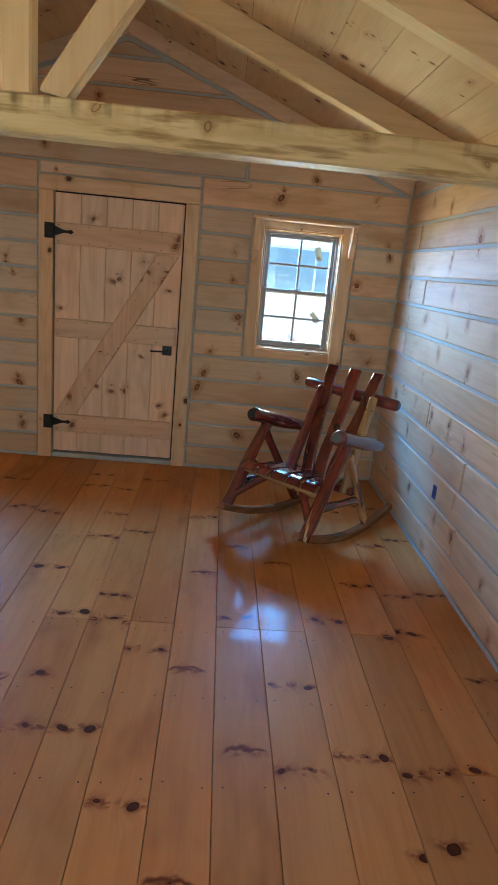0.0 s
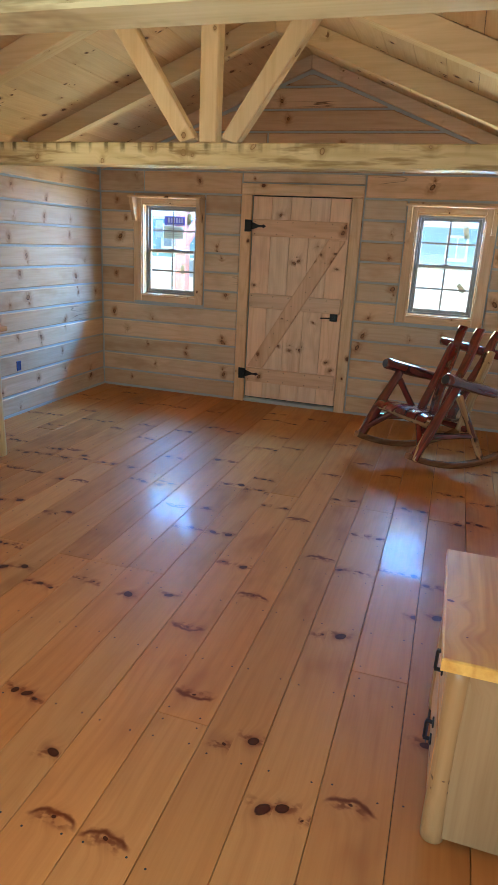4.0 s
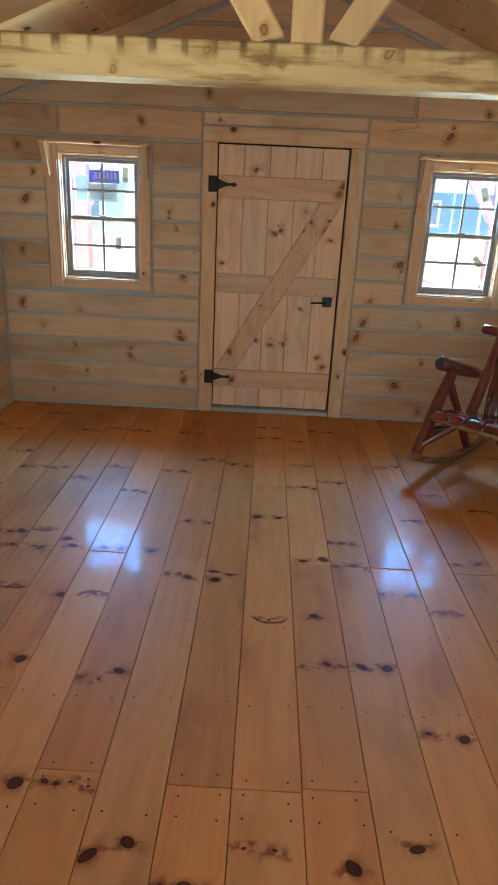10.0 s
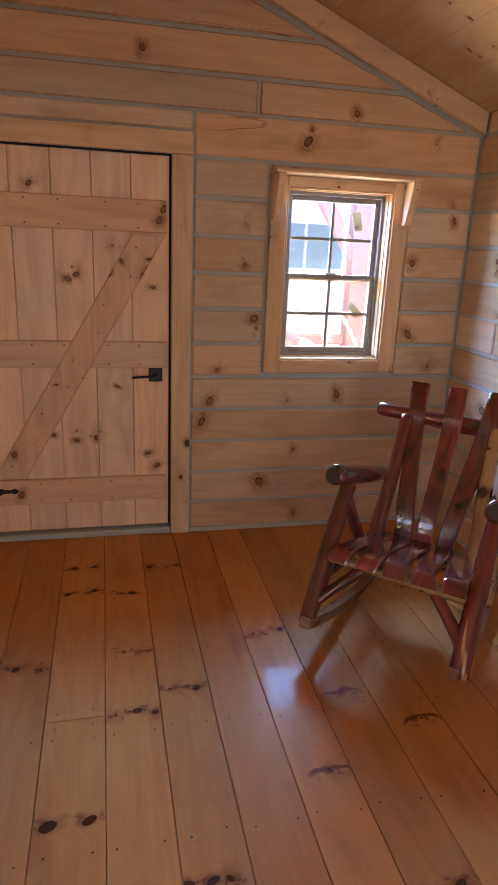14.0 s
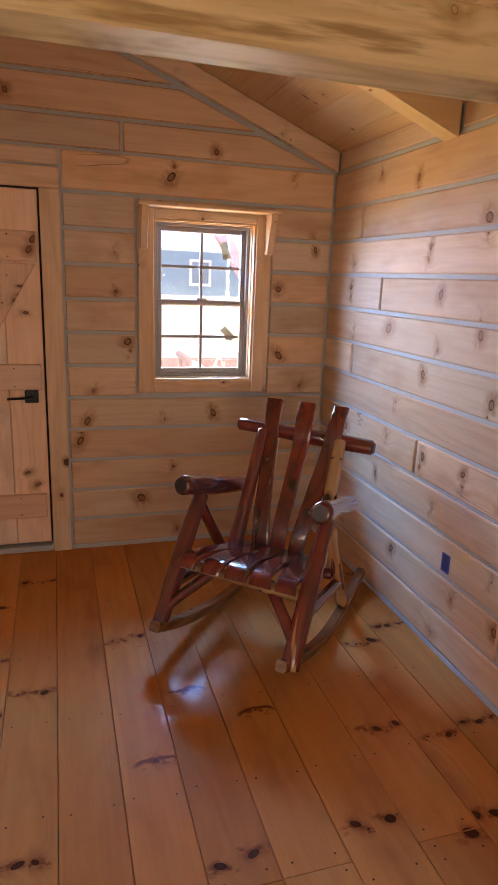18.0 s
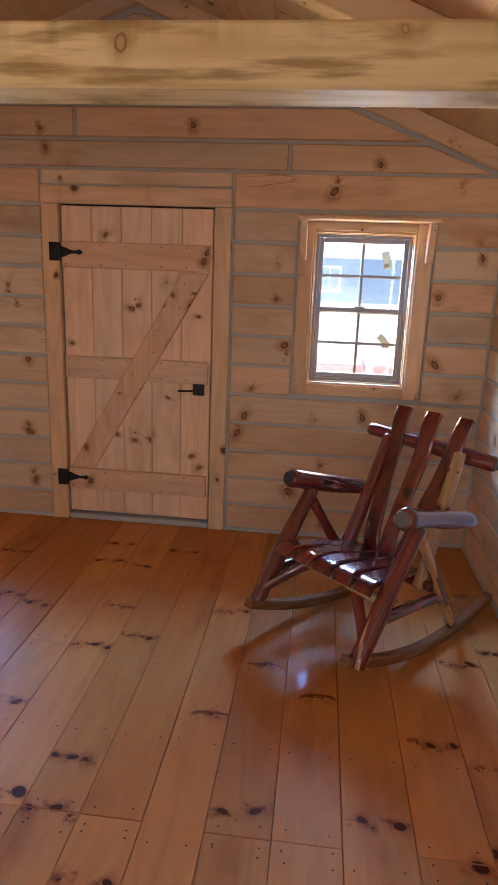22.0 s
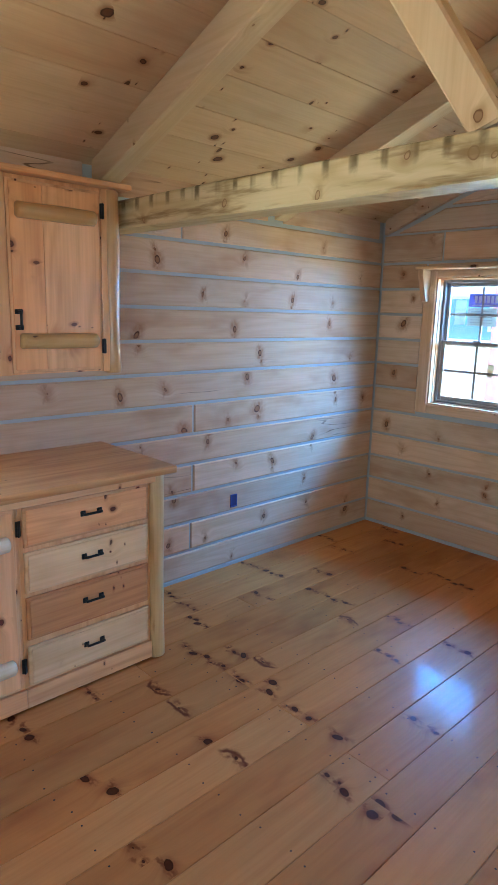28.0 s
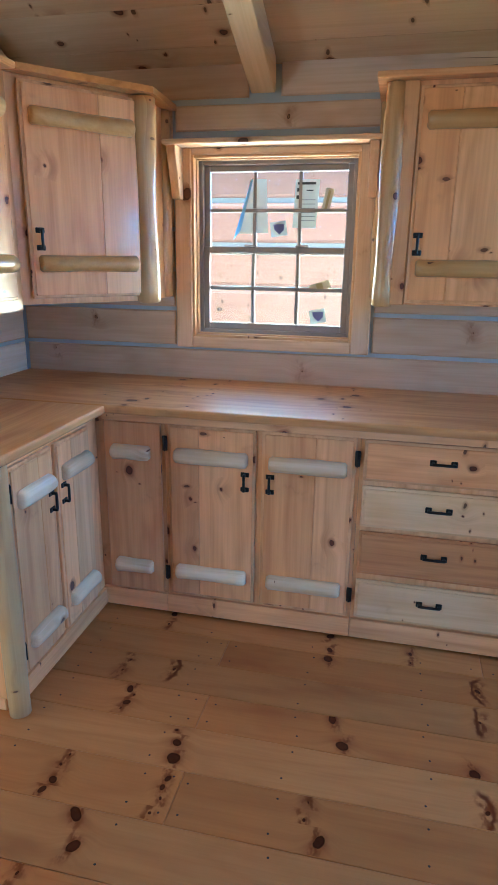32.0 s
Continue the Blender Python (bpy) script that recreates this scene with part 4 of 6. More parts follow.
part("base_rail", fr(0.950, 1.703, 0.001, 0.018, 0.012, 0.092, r=0.002), cab_y, u)
cab_door(u, "y", F, 1, 0.966, 1.316, 0.100, 0.828, (0.708, 0.213), (1.276, 0.622), 0.957, 40)
cab_door(u, "y", F, 1, 1.340, 1.690, 0.100, 0.828, (0.705, 0.213), (1.374, 0.622), 1.696, 44)

# drawer unit
u = thing("base_cabinet", -2.38, 2.0, 0.0, "pine base cabinet with four drawers, black pulls and a log corner", "cabinet", "kitchen base cabinets")
part("carcass", boxed(L + 0.004, F, 1.704, 2.315, 0.03, 0.864), cab_zy, u)
part("base_rail", fr(1.704, 2.285, 0.001, 0.018, 0.012, 0.092, r=0.002), cab_y, u)
part("side_panel", boxed(L + 0.004, F - 0.03, 2.3155, 2.328, 0.02, 0.864), cab_zx, u)
RED, PALE_PINE = dict(CAB), dict(CAB)
RED.update(light=(0.66, 0.315, 0.125), dark=(0.32, 0.105, 0.036), tint=0.1)
PALE_PINE.update(light=(0.86, 0.590, 0.320), dark=(0.60, 0.320, 0.135), tint=0.1)
red_y, pale_y = wood("red_cabinet_pine", axes="yz", **RED), wood("pale_cabinet_pine", axes="yz", **PALE_PINE)
for z0, z1, look_of in ((0.668, 0.826, cab_y), (0.486, 0.650, pale_y), (0.292, 0.468, red_y), (0.102, 0.266, pale_y)):
    dr = part("drawer", fr(1.718, 2.270, 0.001, 0.0145, z0, z1, r=0.005, seg=2), look_of, u)
    part("drawer_face", fr(1.730, 2.258, 0.0147, 0.020, z0 + 0.011, z1 - 0.011, r=0.002), look_of, dr)
    pull(dr, to_wall("y", KF + 0.001, 1), 1.995, (z0 + z1) / 2 + 0.012, False)
corner_log(u, -2.112, 2.322, 0.001, 0.864, 0.040, 51)

# return along the partition
PF = 0.660           # carcass front, facing the room
pf = to_wall("x", PF, 1)
u = thing("base_cabinet", -1.75, 0.36, 0.0, "pine base cabinet of the counter's return with a boarded end", "cabinet", "kitchen base cabinets")
part("carcass", boxed(-2.10, -1.425, PART_Y + 0.004, PF, 0.03, 0.864), cab_zx, u)
part("base_rail", pf(-2.0855, -1.455, 0.001, 0.018, 0.012, 0.085, r=0.002), cab_x, u)
cab_door(u, "x", PF, 1, -1.735, -1.478, 0.090, 0.820, (0.705, 0.20), (-1.705, 0.63), -1.466, 60)
cab_door(u, "x", PF, 1, -2.010, -1.756, 0.090, 0.820, (0.705, 0.20), (-1.79, 0.63), None, 64)
n = 7
for i in range(n):
    y0 = PART_Y - 0.10 + i * (0.642 + 0.10 - PART_Y) / n
    y1 = PART_Y - 0.10 + (i + 1) * (0.642 + 0.10 - PART_Y) / n
    part("end_board", boxed(-1.4245, -1.408, y0 + 0.001, y1 - 0.001, 0.012, 0.862, r=0.004), cab_zy, u)
part("end_rail", boxed(-1.4075, -1.398, PART_Y - 0.10, 0.64, 0.001, 0.045, r=0.003), cab_y, u)
corner_log(u, -1.402, 0.688, 0.001, 0.864, 0.037, 67)

# worktops
SX, SE, SY = -2.035, 2.387, 0.738
w = thing("countertop", -2.36, 1.2, 0.864, "varnished knotty pine counter, turning the kitchen corner", "countertop")
bm = boxed(L + 0.003, SX, PART_Y + 0.003, SE, 0.866, 0.900, r=0.009, seg=3)
part("slab", bm, top_y, w)
part("slab", boxed(SX + 0.001, -1.335, PART_Y - 0.115, SY, 0.866, 0.8995, r=0.009, seg=3), top_x, w)
part("apron", to_wall("y", F, 1)(0.70, 2.30, 0.002, 0.030, 0.832, 0.8655, r=0.003), cab_y, w)

# wall cabinet beside the window
UF = -2.348
ub = to_wall("y", UF, 1)
u = thing("wall_cabinet", -2.49, 1.99, 1.283, "pine wall cabinet with peeled log corners beside the window", "cabinet", "kitchen wall cabinets")
part("carcass", boxed(L + 0.004, UF, 1.700, 2.298, 1.286, 2.030), cab_zx, u)
part("face_frame", ub(1.76, 1.812, 0.001, 0.016, 1.285, 2.029, r=0.002), cab_zy, u)
part("face_frame", ub(2.212, 2.25, 0.001, 0.016, 1.285, 2.029, r=0.002), cab_zy, u)
cab_door(u, "y", UF, 1, 1.815, 2.209, 1.293, 2.014, (1.904, 1.417), (1.845, 1.500), 2.212, 80)
corner_log(u, -2.352, 1.735, 1.275, 2.030, 0.037, 81)
corner_log(u, -2.352, 2.268, 1.275, 2.030, 0.037, 82)
corner_log(u, L + 0.045, 1.706, 1.288, 2.030, 0.034, 83)
part("crown", boxed(L + 0.003, UF + 0.055, 1.668, 2.338, 2.031, 2.054, r=0.006, seg=2), cab_y, u, "pine crown board")

# corner wall cabinet with a slanting front
A, B = Vector((-2.392, 0.785, 0)), Vector((-1.985, 0.460, 0))
ang = math.atan2(B.y - A.y, B.x - A.x)
mid = (A + B) / 2
W = (B - A).length
md = Matrix.Translation((mid.x, mid.y, 0)) @ Matrix.Rotation(ang, 4, "Z")
u = thing("wall_cabinet", -2.30, 0.40, 1.265, "corner wall cabinet with a slanting pine door and log posts", "cabinet", "kitchen wall cabinets")
bm = bmesh.new()
prism(bm, [(L + 0.004, PART_Y + 0.004), (B.x, PART_Y + 0.004), (B.x, B.y - 0.012), (A.x - 0.008, A.y - 0.006), (L + 0.004, A.y - 0.006)], "z", 1.268, 2.030)
part("carcass", bm, cab_zx, u)
cab_door(u, "x", 0.0, 1, -W / 2 + 0.03, W / 2 - 0.035, 1.290, 2.014, (1.904, 1.415), (W / 2 - 0.075, 1.500), -W / 2 + 0.022, 90, m=md)
corner_log(u, A.x - 0.004, A.y - 0.004, 1.258, 2.030, 0.050, 91)
corner_log(u, L + 0.04, A.y - 0.012, 1.27, 2.030, 0.034, 92)
bm = bmesh.new()
prism(bm, [(L + 0.003, PART_Y + 0.003), (B.x, PART_Y + 0.003), (B.x, B.y + 0.05), (A.x + 0.03, A.y + 0.055), (L + 0.003, A.y + 0.04)], "z", 2.031, 2.054)
part("crown", bm, cab_x, u, "pine crown board")

# wall cabinet over the return
RF = 0.462
rb = to_wall("x", RF, 1)
u = thing("wall_cabinet", -1.62, 0.22, 1.265, "pine wall cabinet over the return with a log corner post", "cabinet", "kitchen wall cabinets")
part("carcass", boxed(B.x + 0.002, -1.425, PART_Y + 0.004, RF - 0.002, 1.25, 2.030), cab_zy, u)
cab_door(u, "x", RF, 1, B.x + 0.05, -1.475, 1.290, 2.014, (1.904, 1.415), (-1.515, 1.500), None, 95)
corner_log(u, -1.432, RF - 0.010, 1.246, 2.030, 0.040, 96)
part("crown", boxed(B.x + 0.002, -1.375, PART_Y + 0.003, RF + 0.05, 2.031, 2.054, r=0.006), cab_x, u, "pine crown board")

# low cabinet on the other wall
u = thing("low_cabinet", 1.1, 0.55, 0.0, "low pine cabinet with two drawers and log corners by the wall", "cabinet")
C0, C1, CF = 0.285, 0.815, 0.885
part("carcass", boxed(CF, R - 0.004, C0, C1, 0.03, 0.552), cab_zy, u)
cb = to_wall("y", CF, -1)
for z0, z1 in ((0.305, 0.525), (0.065, 0.285)):
    dr = part("drawer", cb(C0 + 0.05, C1 - 0.05, 0.001, 0.0145, z0, z1, r=0.005, seg=2), cab_y, u)
    part("drawer_face", cb(C0 + 0.062, C1 - 0.062, 0.0147, 0.020, z0 + 0.011, z1 - 0.011, r=0.002), cab_y, dr)
    pull(dr, to_wall("y", CF - 0.020, -1), C0 + 0.20, (z0 + z1) / 2, True)
# side panel in darker pine: the shade on this side is in its colour
part("side_panel", boxed(CF + 0.026, R - 0.004, C0 - 0.012, C0 - 0.0005, 0.02, 0.552), wood("shaded_side_pine", (0.36, 0.225, 0.115), (0.25, 0.145, 0.066), "zx", knots=0.6, knot_size=0.6, rough=0.6, spec=0.2, pins=0.1, arcs=0.0), u)
SIDE = dict(POLE)
SIDE.update(light=(0.42, 0.25, 0.115), dark=(0.28, 0.145, 0.058), knots=0.9, knot_size=0.7, coat=0.1, pins=0.4, knot=(0.05, 0.016, 0.007))
brown_log = wood("brown_corner_log", axes="zx", **SIDE)
corner_log(u, CF + 0.006, C0 + 0.006, 0.001, 0.552, 0.030, 101, mat=brown_log)
corner_log(u, CF + 0.004, C1 - 0.006, 0.001, 0.552, 0.030, 102, mat=brown_log)
honey = wood("yellow_pine_top", (0.84, 0.50, 0.130), (0.58, 0.26, 0.055), "yx", arcs=0.0, rough=0.40, coat=0.08, spec=0.2, rings=0.9, tint=0.03, blotch=0.6, stain=(0.50, 0.22, 0.055), placed=True, reach=1.5, knot=(0.07, 0.018, 0.007))
bm = knotty(lambda a, c, d: (c, a, d), 0.243, 0.852, 0.842, R - 0.003, 0.553, 0.587, 0.004, -0.004, [(0.521, 0.857, 0.009, 0.4), (0.489, 0.866, 0.009, 0.6), (0.355, 0.90, 0.003, 0.2)])
bmesh.ops.recalc_face_normals(bm, faces=bm.faces)
part("top", bm, honey, u, "honey-yellow pine top board")

# ---- rocking chair ----
cedar_look = dict(light=(0.21, 0.027, 0.020), dark=(0.045, 0.007, 0.006), knots=0.8, knot_size=0.9, rough=0.24, coat=0.9, coat_rough=0.05, tint=0.5, rings=0.9, knot=(0.012, 0.004, 0.003), heart=(0.03, 0.008, 0.005), stain=(0.045, 0.010, 0.008), blotch=0.8, arcs=0.0, pins=0.3, relief=0.3, sap=(0.46, 0.24, 0.10), sap_from=0.70)
cedar = wood("varnished_red_cedar", axes="zx", **cedar_look)
cedar_flat = wood("varnished_red_cedar_board", axes="yx", **cedar_look)
sap_look = dict(cedar_look)
sap_look.update(light=(0.50, 0.28, 0.12), dark=(0.28, 0.11, 0.045), stain=(0.14, 0.035, 0.02), blotch=0.5, sap=(0.10, 0.022, 0.014), sap_from=0.655)
sapwood = wood("varnished_cedar_sapwood", axes="zx", **sap_look)
sap_look.update(light=(0.26, 0.115, 0.050), dark=(0.13, 0.050, 0.022), tint=0.2, coat=0.2, sap=None)
rocker_wood = wood("brown_cedar_rocker", axes="yx", **sap_look)
end_grain = plain("dark_end_grain", (0.020, 0.012, 0.011), 0.35, vary=0.3)
ORG = Vector((0.428, 3.330, 0.0))
RV, BV = Vector((0.738, -0.675, 0)), Vector((0.675, 0.738, 0))
CM = Matrix.Translation(ORG) @ Matrix(((RV.x, BV.x, 0, 0), (RV.y, BV.y, 0, 0), (0, 0, 1, 0), (0, 0, 0, 1)))
chair = thing("rocking_chair", ORG.x, ORG.y, 0.0, "rustic red cedar log rocking chair with glossy varnish", "chair")


def stick(name, p, q, r0, r1, seed, mat=None, label="", wob=0.09):
    d = Vector(q) - Vector(p)
    bm = pole(bmesh.new(), (0, 0, 0), (0, 0, d.length), r0, r1, n=14, rings=12, wob=wob, seed=seed, round_end=0.25)
    ob = part(name, bm, mat or cedar, chair, label, smooth=True)
    ob.matrix_basis = CM @ Matrix.Translation(p) @ d.to_track_quat("Z", "Y").to_matrix().to_4x4()
    if name in ("arm", "crest_rail"):
        for z, r in ((-0.0015, r0), (d.length + 0.0015, r1)):
            cap = pole(bmesh.new(), (0, 0, z - 0.002), (0, 0, z + 0.002), r * 0.70, r * 0.70, n=14, rings=2, wob=0.05, seed=seed, round_end=0.0)
            part("end_grain", cap, end_grain, ob, "dark end grain").matrix_basis = ob.matrix_basis
    return ob


def slab(name, path, width, thick, seed, mat=None, label=""):
    """A curved board along a path of (u, v, z), of a width that wavers."""
    bm = bmesh.new()
    rows = []
    if len(path) < 12:      # a smooth curve through the points
        pts = [Vector(p) for p in (path[0], *path, path[-1])]
        fine = []
        for p0, p1, p2, p3 in zip(pts, pts[1:], pts[2:], pts[3:]):
            for t in (0.0, 0.25, 0.5, 0.75):
                fine.append(tuple(0.5 * (2 * p1 + (p2 - p0) * t + (2 * p0 - 5 * p1 + 4 * p2 - p3) * t * t + (3 * p1 - p0 - 3 * p2 + p3) * t ** 3)))
        path = fine + [tuple(path[-1])]
    for i, (uu, v, z) in enumerate(path):
        a, b = path[max(0, i - 1)], path[min(len(path) - 1, i + 1)]
        n = Vector((0, -(b[2] - a[2]), b[1] - a[1])).normalized()
        t = i / (len(path) - 1)
        w0 = width * (1 + 0.09 * math.sin(6 * t + seed * 1.7)) / 2
        du = 0.006 * math.sin(5 * t + seed)
        rows.append([bm.verts.new(Vector((uu + du + k * w0, v, z)) + n * th * thick)
                     for k, th in ((-1, -0.3), (-0.8, -0.5), (0.8, -0.5), (1, -0.3), (1, 0.3), (0.8, 0.5), (-0.8, 0.5), (-1, 0.3))])
    for r0, r1 in zip(rows, rows[1:]):
        for k in range(8):
            bm.faces.new((r0[k], r0[(k + 1) % 8], r1[(k + 1) % 8], r1[k]))
    bm.faces.new(rows[0][::-1]), bm.faces.new(rows[-1])
    bmesh.ops.recalc_face_normals(bm, faces=bm.faces)
    ob = part(name, bm, mat or cedar, chair, label)
    ob.matrix_basis = CM
    return ob


def rocker_z(v):
    return 0.022 + 0.33 * (v - 0.61) ** 2


for sgn in (-1, 1):
    path = [(sgn * 0.272, -0.055 + 1.085 * i / 18, rocker_z(-0.055 + 1.085 * i / 18)) for i in range(19)]
    slab("rocker", path, 0.044, 0.042, 5 + sgn, rocker_wood, "curved brown cedar rocker")
    stick("front_leg", (sgn * 0.288, -0.012, 0.128), (sgn * 0.288, 0.317, 0.620), 0.037, 0.033, 20 + sgn)
    stick("rear_leg", (sgn * 0.274, 0.700, 0.045), (sgn * 0.300, 0.330, 0.560), 0.027, 0.026, 24 + sgn, sapwood if sgn > 0 else cedar)
    stick("arm", (sgn * 0.302, 0.175, 0.690), (sgn * 0.258, 0.770, 0.535), 0.043, 0.034, 28 + sgn)
    stick("back_post", (sgn * 0.208, 0.485, 0.270), (sgn * 0.190, 0.735, 0.835), 0.033, 0.028, 32 + sgn, sapwood if sgn > 0 else cedar)
    stick("side_stretcher", (sgn * 0.286, 0.110, 0.285), (sgn * 0.282, 0.560, 0.245), 0.024, 0.021, 36 + sgn)
    stick("brace", (sgn * 0.284, 0.040, 0.210), (sgn * 0.115, 0.165, 0.365), 0.024, 0.023, 40 + sgn)
stick("crest_rail", (-0.335, 0.775, 0.832), (0.330, 0.795, 0.802), 0.033, 0.035, 44)
stick("front_rail", (-0.285, 0.140, 0.368), (0.285, 0.140, 0.350), 0.024, 0.024, 45, sapwood, "pale cedar front rail")
stick("rear_rail", (-0.270, 0.500, 0.292), (0.270, 0.500, 0.292), 0.024, 0.024, 46)
for i in range(5):
    k = -1 + 0.5 * i
    path = [(0.222 * k, 0.082, 0.380), (0.220 * k, 0.098, 0.402), (0.215 * k, 0.135, 0.412), (0.200 * k, 0.23, 0.400), (0.180 * k, 0.32, 0.378), (0.160 * k, 0.42, 0.352), (0.140 * k, 0.515, 0.340)]
    slab("seat_slat", path, 0.086, 0.024, 50 + i, cedar_flat)
for i in range(3):
    k = i - 1
    path = [(0.085 * k, 0.530, 0.325), (0.092 * k, 0.545, 0.40), (0.105 * k, 0.585, 0.50), (0.120 * k, 0.640, 0.61), (0.135 * k, 0.692, 0.71), (0.146 * k, 0.728, 0.79), (0.156 * k, 0.748, 0.86), (0.164 * k, 0.772, 0.92), (0.170 * k, 0.805, 0.968)]
    sl = slab("back_slat", path, 0.076, 0.024, 60 + i)
    for kk, v, z in ((0.146, 0.712, 0.786), (0.150, 0.722, 0.812), (0.092, 0.533, 0.405), (0.095, 0.543, 0.430)):
        for du in (-0.018, 0.018):
            bm = bmesh.new()
            prism(bm, [(kk * k + du + 0.004 * math.cos(a), z + 0.004 * math.sin(a)) for a in [q * math.pi / 3 for q in range(6)]], "y", v - 0.004, v + 0.006)
            part("screw_head", bm, iron, sl).matrix_basis = CM

# ---- small wall fittings ----
blue = plain("blue_plastic", (0.03, 0.05, 0.22), 0.5)
for face, sgn, y in ((L, 1, 3.292), (R, -1, 3.285)):
    o = thing("outlet_box", face, y, 0.375, "small blue electrical box set into the log wall", "outlet", "outlet boxes")
    wb = to_wall("y", face, sgn)
    bm = bmesh.new()
    for q in ((y - 0.026, y - 0.021, 0.375, 0.455), (y + 0.021, y + 0.026, 0.375, 0.455), (y - 0.021, y + 0.021, 0.375, 0.38), (y - 0.021, y + 0.021, 0.45, 0.455)):
        add(bm, wb(q[0], q[1], 0.0, 0.004, q[2], q[3]))
    part("rim", bm, blue, o)
    # flat plate in darker blue: the shade inside the box is in its colour
    part("back", wb(y - 0.021, y + 0.021, 0.0, 0.0015, 0.38, 0.45), plain("blue_shadow", (0.012, 0.02, 0.10), 0.6), o)

# ---- outside ----
slope = prism(bmesh.new(), [(-400, -1.2), (400, -1.2), (400, 1.6), (24, 1.05), (17.5, 0.92), (9.5, -0.45), (-400, -0.45)], "x", -400, 400)
tagged(part("ground", slope, gravel), "pale gravel yard around the cabin", "ground", kind="structure")
orange_log = wood("outside_orange_logs", axes="yz", light=(0.38, 0.165, 0.100), dark=(0.31, 0.125, 0.072), knots=0.2, tint=0.2, rough=0.5)
red_paint = plain("red_brown_stain", (0.40, 0.115, 0.075), 0.55, vary=0.2)
white_paint = plain("white_trim_paint", (0.78, 0.77, 0.74), 0.5)
blue_wall = plain("blue_grey_siding", (0.17, 0.27, 0.34), 0.6, vary=0.25)
pale_roof = plain("pale_metal_roof", (0.62, 0.62, 0.62), 0.4)
dark_glass = plain("dark_pane", (0.16, 0.18, 0.20), 0.12)

# porch in front of the far wall
porch = thing("porch", CX, 5.6, -0.45, "cabin porch with red-stained posts, beam and braces", "porch")
deck_mat = wood("porch_deck", axes="xy", light=(0.50, 0.30, 0.20), dark=(0.36, 0.2, 0.12), knots=0.2)
for i in range(12):
    y0 = FAR + THICK + 0.02 + i * 0.142
    part("deck_board", boxed(L - 0.1, R + 0.1, y0, y0 + 0.137, -0.16, -0.125, r=0.004), deck_mat, porch)
part("rim_board", boxed(L - 0.1, R + 0.1, 6.53, 6.57, -0.42, -0.165, r=0.004), red_paint, porch)
for x in (-2.55, 1.45):
    part("post", boxed(x - 0.07, x + 0.07, 6.33, 6.47, -0.124, 2.30, r=0.01), red_paint, porch)
for x, s in ((-2.55, 1), (1.45, -1)):
    bm = boxed(-0.05, 0.05, -0.045, 0.045, -0.50, 0.50, r=0.008, m=pose(x + s * 0.31, 6.40, 1.875, 0, s * 34, 0))
    part("brace", bm, red_paint, porch)
part("rail", boxed(0.06, 1.378, 6.37, 6.43, 0.785, 0.86, r=0.01), red_paint, porch)
part("rail", boxed(0.06, 1.378, 6.375, 6.425, -0.02, 0.04, r=0.01), red_paint, porch)
part("post", boxed(-0.04, 0.06, 6.35, 6.45, -0.124, 0.90, r=0.01), red_paint, porch)
part("porch_beam", boxed(L - 0.15, R + 0.15, 6.33, 6.47, 2.30, 2.46, r=0.01), red_paint, porch)
part("porch_roof", boxed(L - 0.25, R + 0.25, FAR + 0.40, 6.75, 2.462, 2.50), red_paint, porch)


# swing hung by chains from the porch roof, its end towards the house
weathered = plain("weathered_swing_wood", (0.27, 0.17, 0.14), 0.7, vary=0.25)
swing = thing("porch_swing", 1.04, 5.95, 0.36, "wooden porch swing hung on chains", "swing")
for i in range(5):
    part("seat_slat", boxed(0.86 + 0.085 * i, 0.935 + 0.085 * i, 5.42, 6.28, 0.36, 0.382, r=0.004), weathered, swing)
for i in range(6):
    bm = boxed(-0.011, 0.011, -0.055, 0.055, 0.0, 0.56, r=0.004, m=pose(0.865, 5.49 + 0.144 * i, 0.37, 0, -7, 0))
    part("back_slat", bm, weathered, swing)
part("top_rail", boxed(0.775, 0.815, 5.42, 6.28, 0.89, 0.935, r=0.008), weathered, swing)
for y in (5.42, 6.25):
    part("arm", boxed(0.77, 1.31, y, y + 0.03, 0.60, 0.635, r=0.006), weathered, swing)
    part("arm_post", boxed(1.24, 1.28, y, y + 0.03, 0.36, 0.60, r=0.005), weathered, swing)
steel = plain("galvanised_chain", (0.38, 0.37, 0.36), 0.4, 0.8, vary=0.2)


def chain(p, q):
    """Oval links from p to q, every other one turned a quarter."""
    p, q = Vector(p), Vector(q)
    d = q - p
    n = max(2, round(d.length / 0.036))
    turn = d.to_track_quat("Z", "Y").to_matrix()
    bm = bmesh.new()
    for i in range(n):
        mid, rings = p + d * ((i + 0.5) / n), []
        for k in range(8):
            a = k * math.pi / 4
            u, w = 0.011 * math.cos(a), 0.024 * math.sin(a)
            ring = []
            for e in range(4):
                b = e * math.pi / 2 + math.pi / 4
                f, o = 1.0 + 0.0035 / 0.016 * math.cos(b), 0.0035 * math.sin(b)
                v = (u * f, o, w * f) if i % 2 else (o, u * f, w * f)
                ring.append(bm.verts.new(mid + turn @ Vector(v)))
            rings.append(ring)
        for k in range(8):
            r0, r1 = rings[k], rings[(k + 1) % 8]
            for e in range(4):
                bm.faces.new((r0[e], r0[(e + 1) % 4], r1[(e + 1) % 4], r1[e]))
    bmesh.ops.recalc_face_normals(bm, faces=bm.faces)
    return bm


for y in (5.435, 6.265):
    for p, q in (((0.79, y, 0.636), (0.965, y, 1.15)), ((1.29, y, 0.636), (0.965, y, 1.15)), ((0.965, y, 1.15), (0.965, y, 2.461))):
        part("chain", chain(p, q), steel, swing)


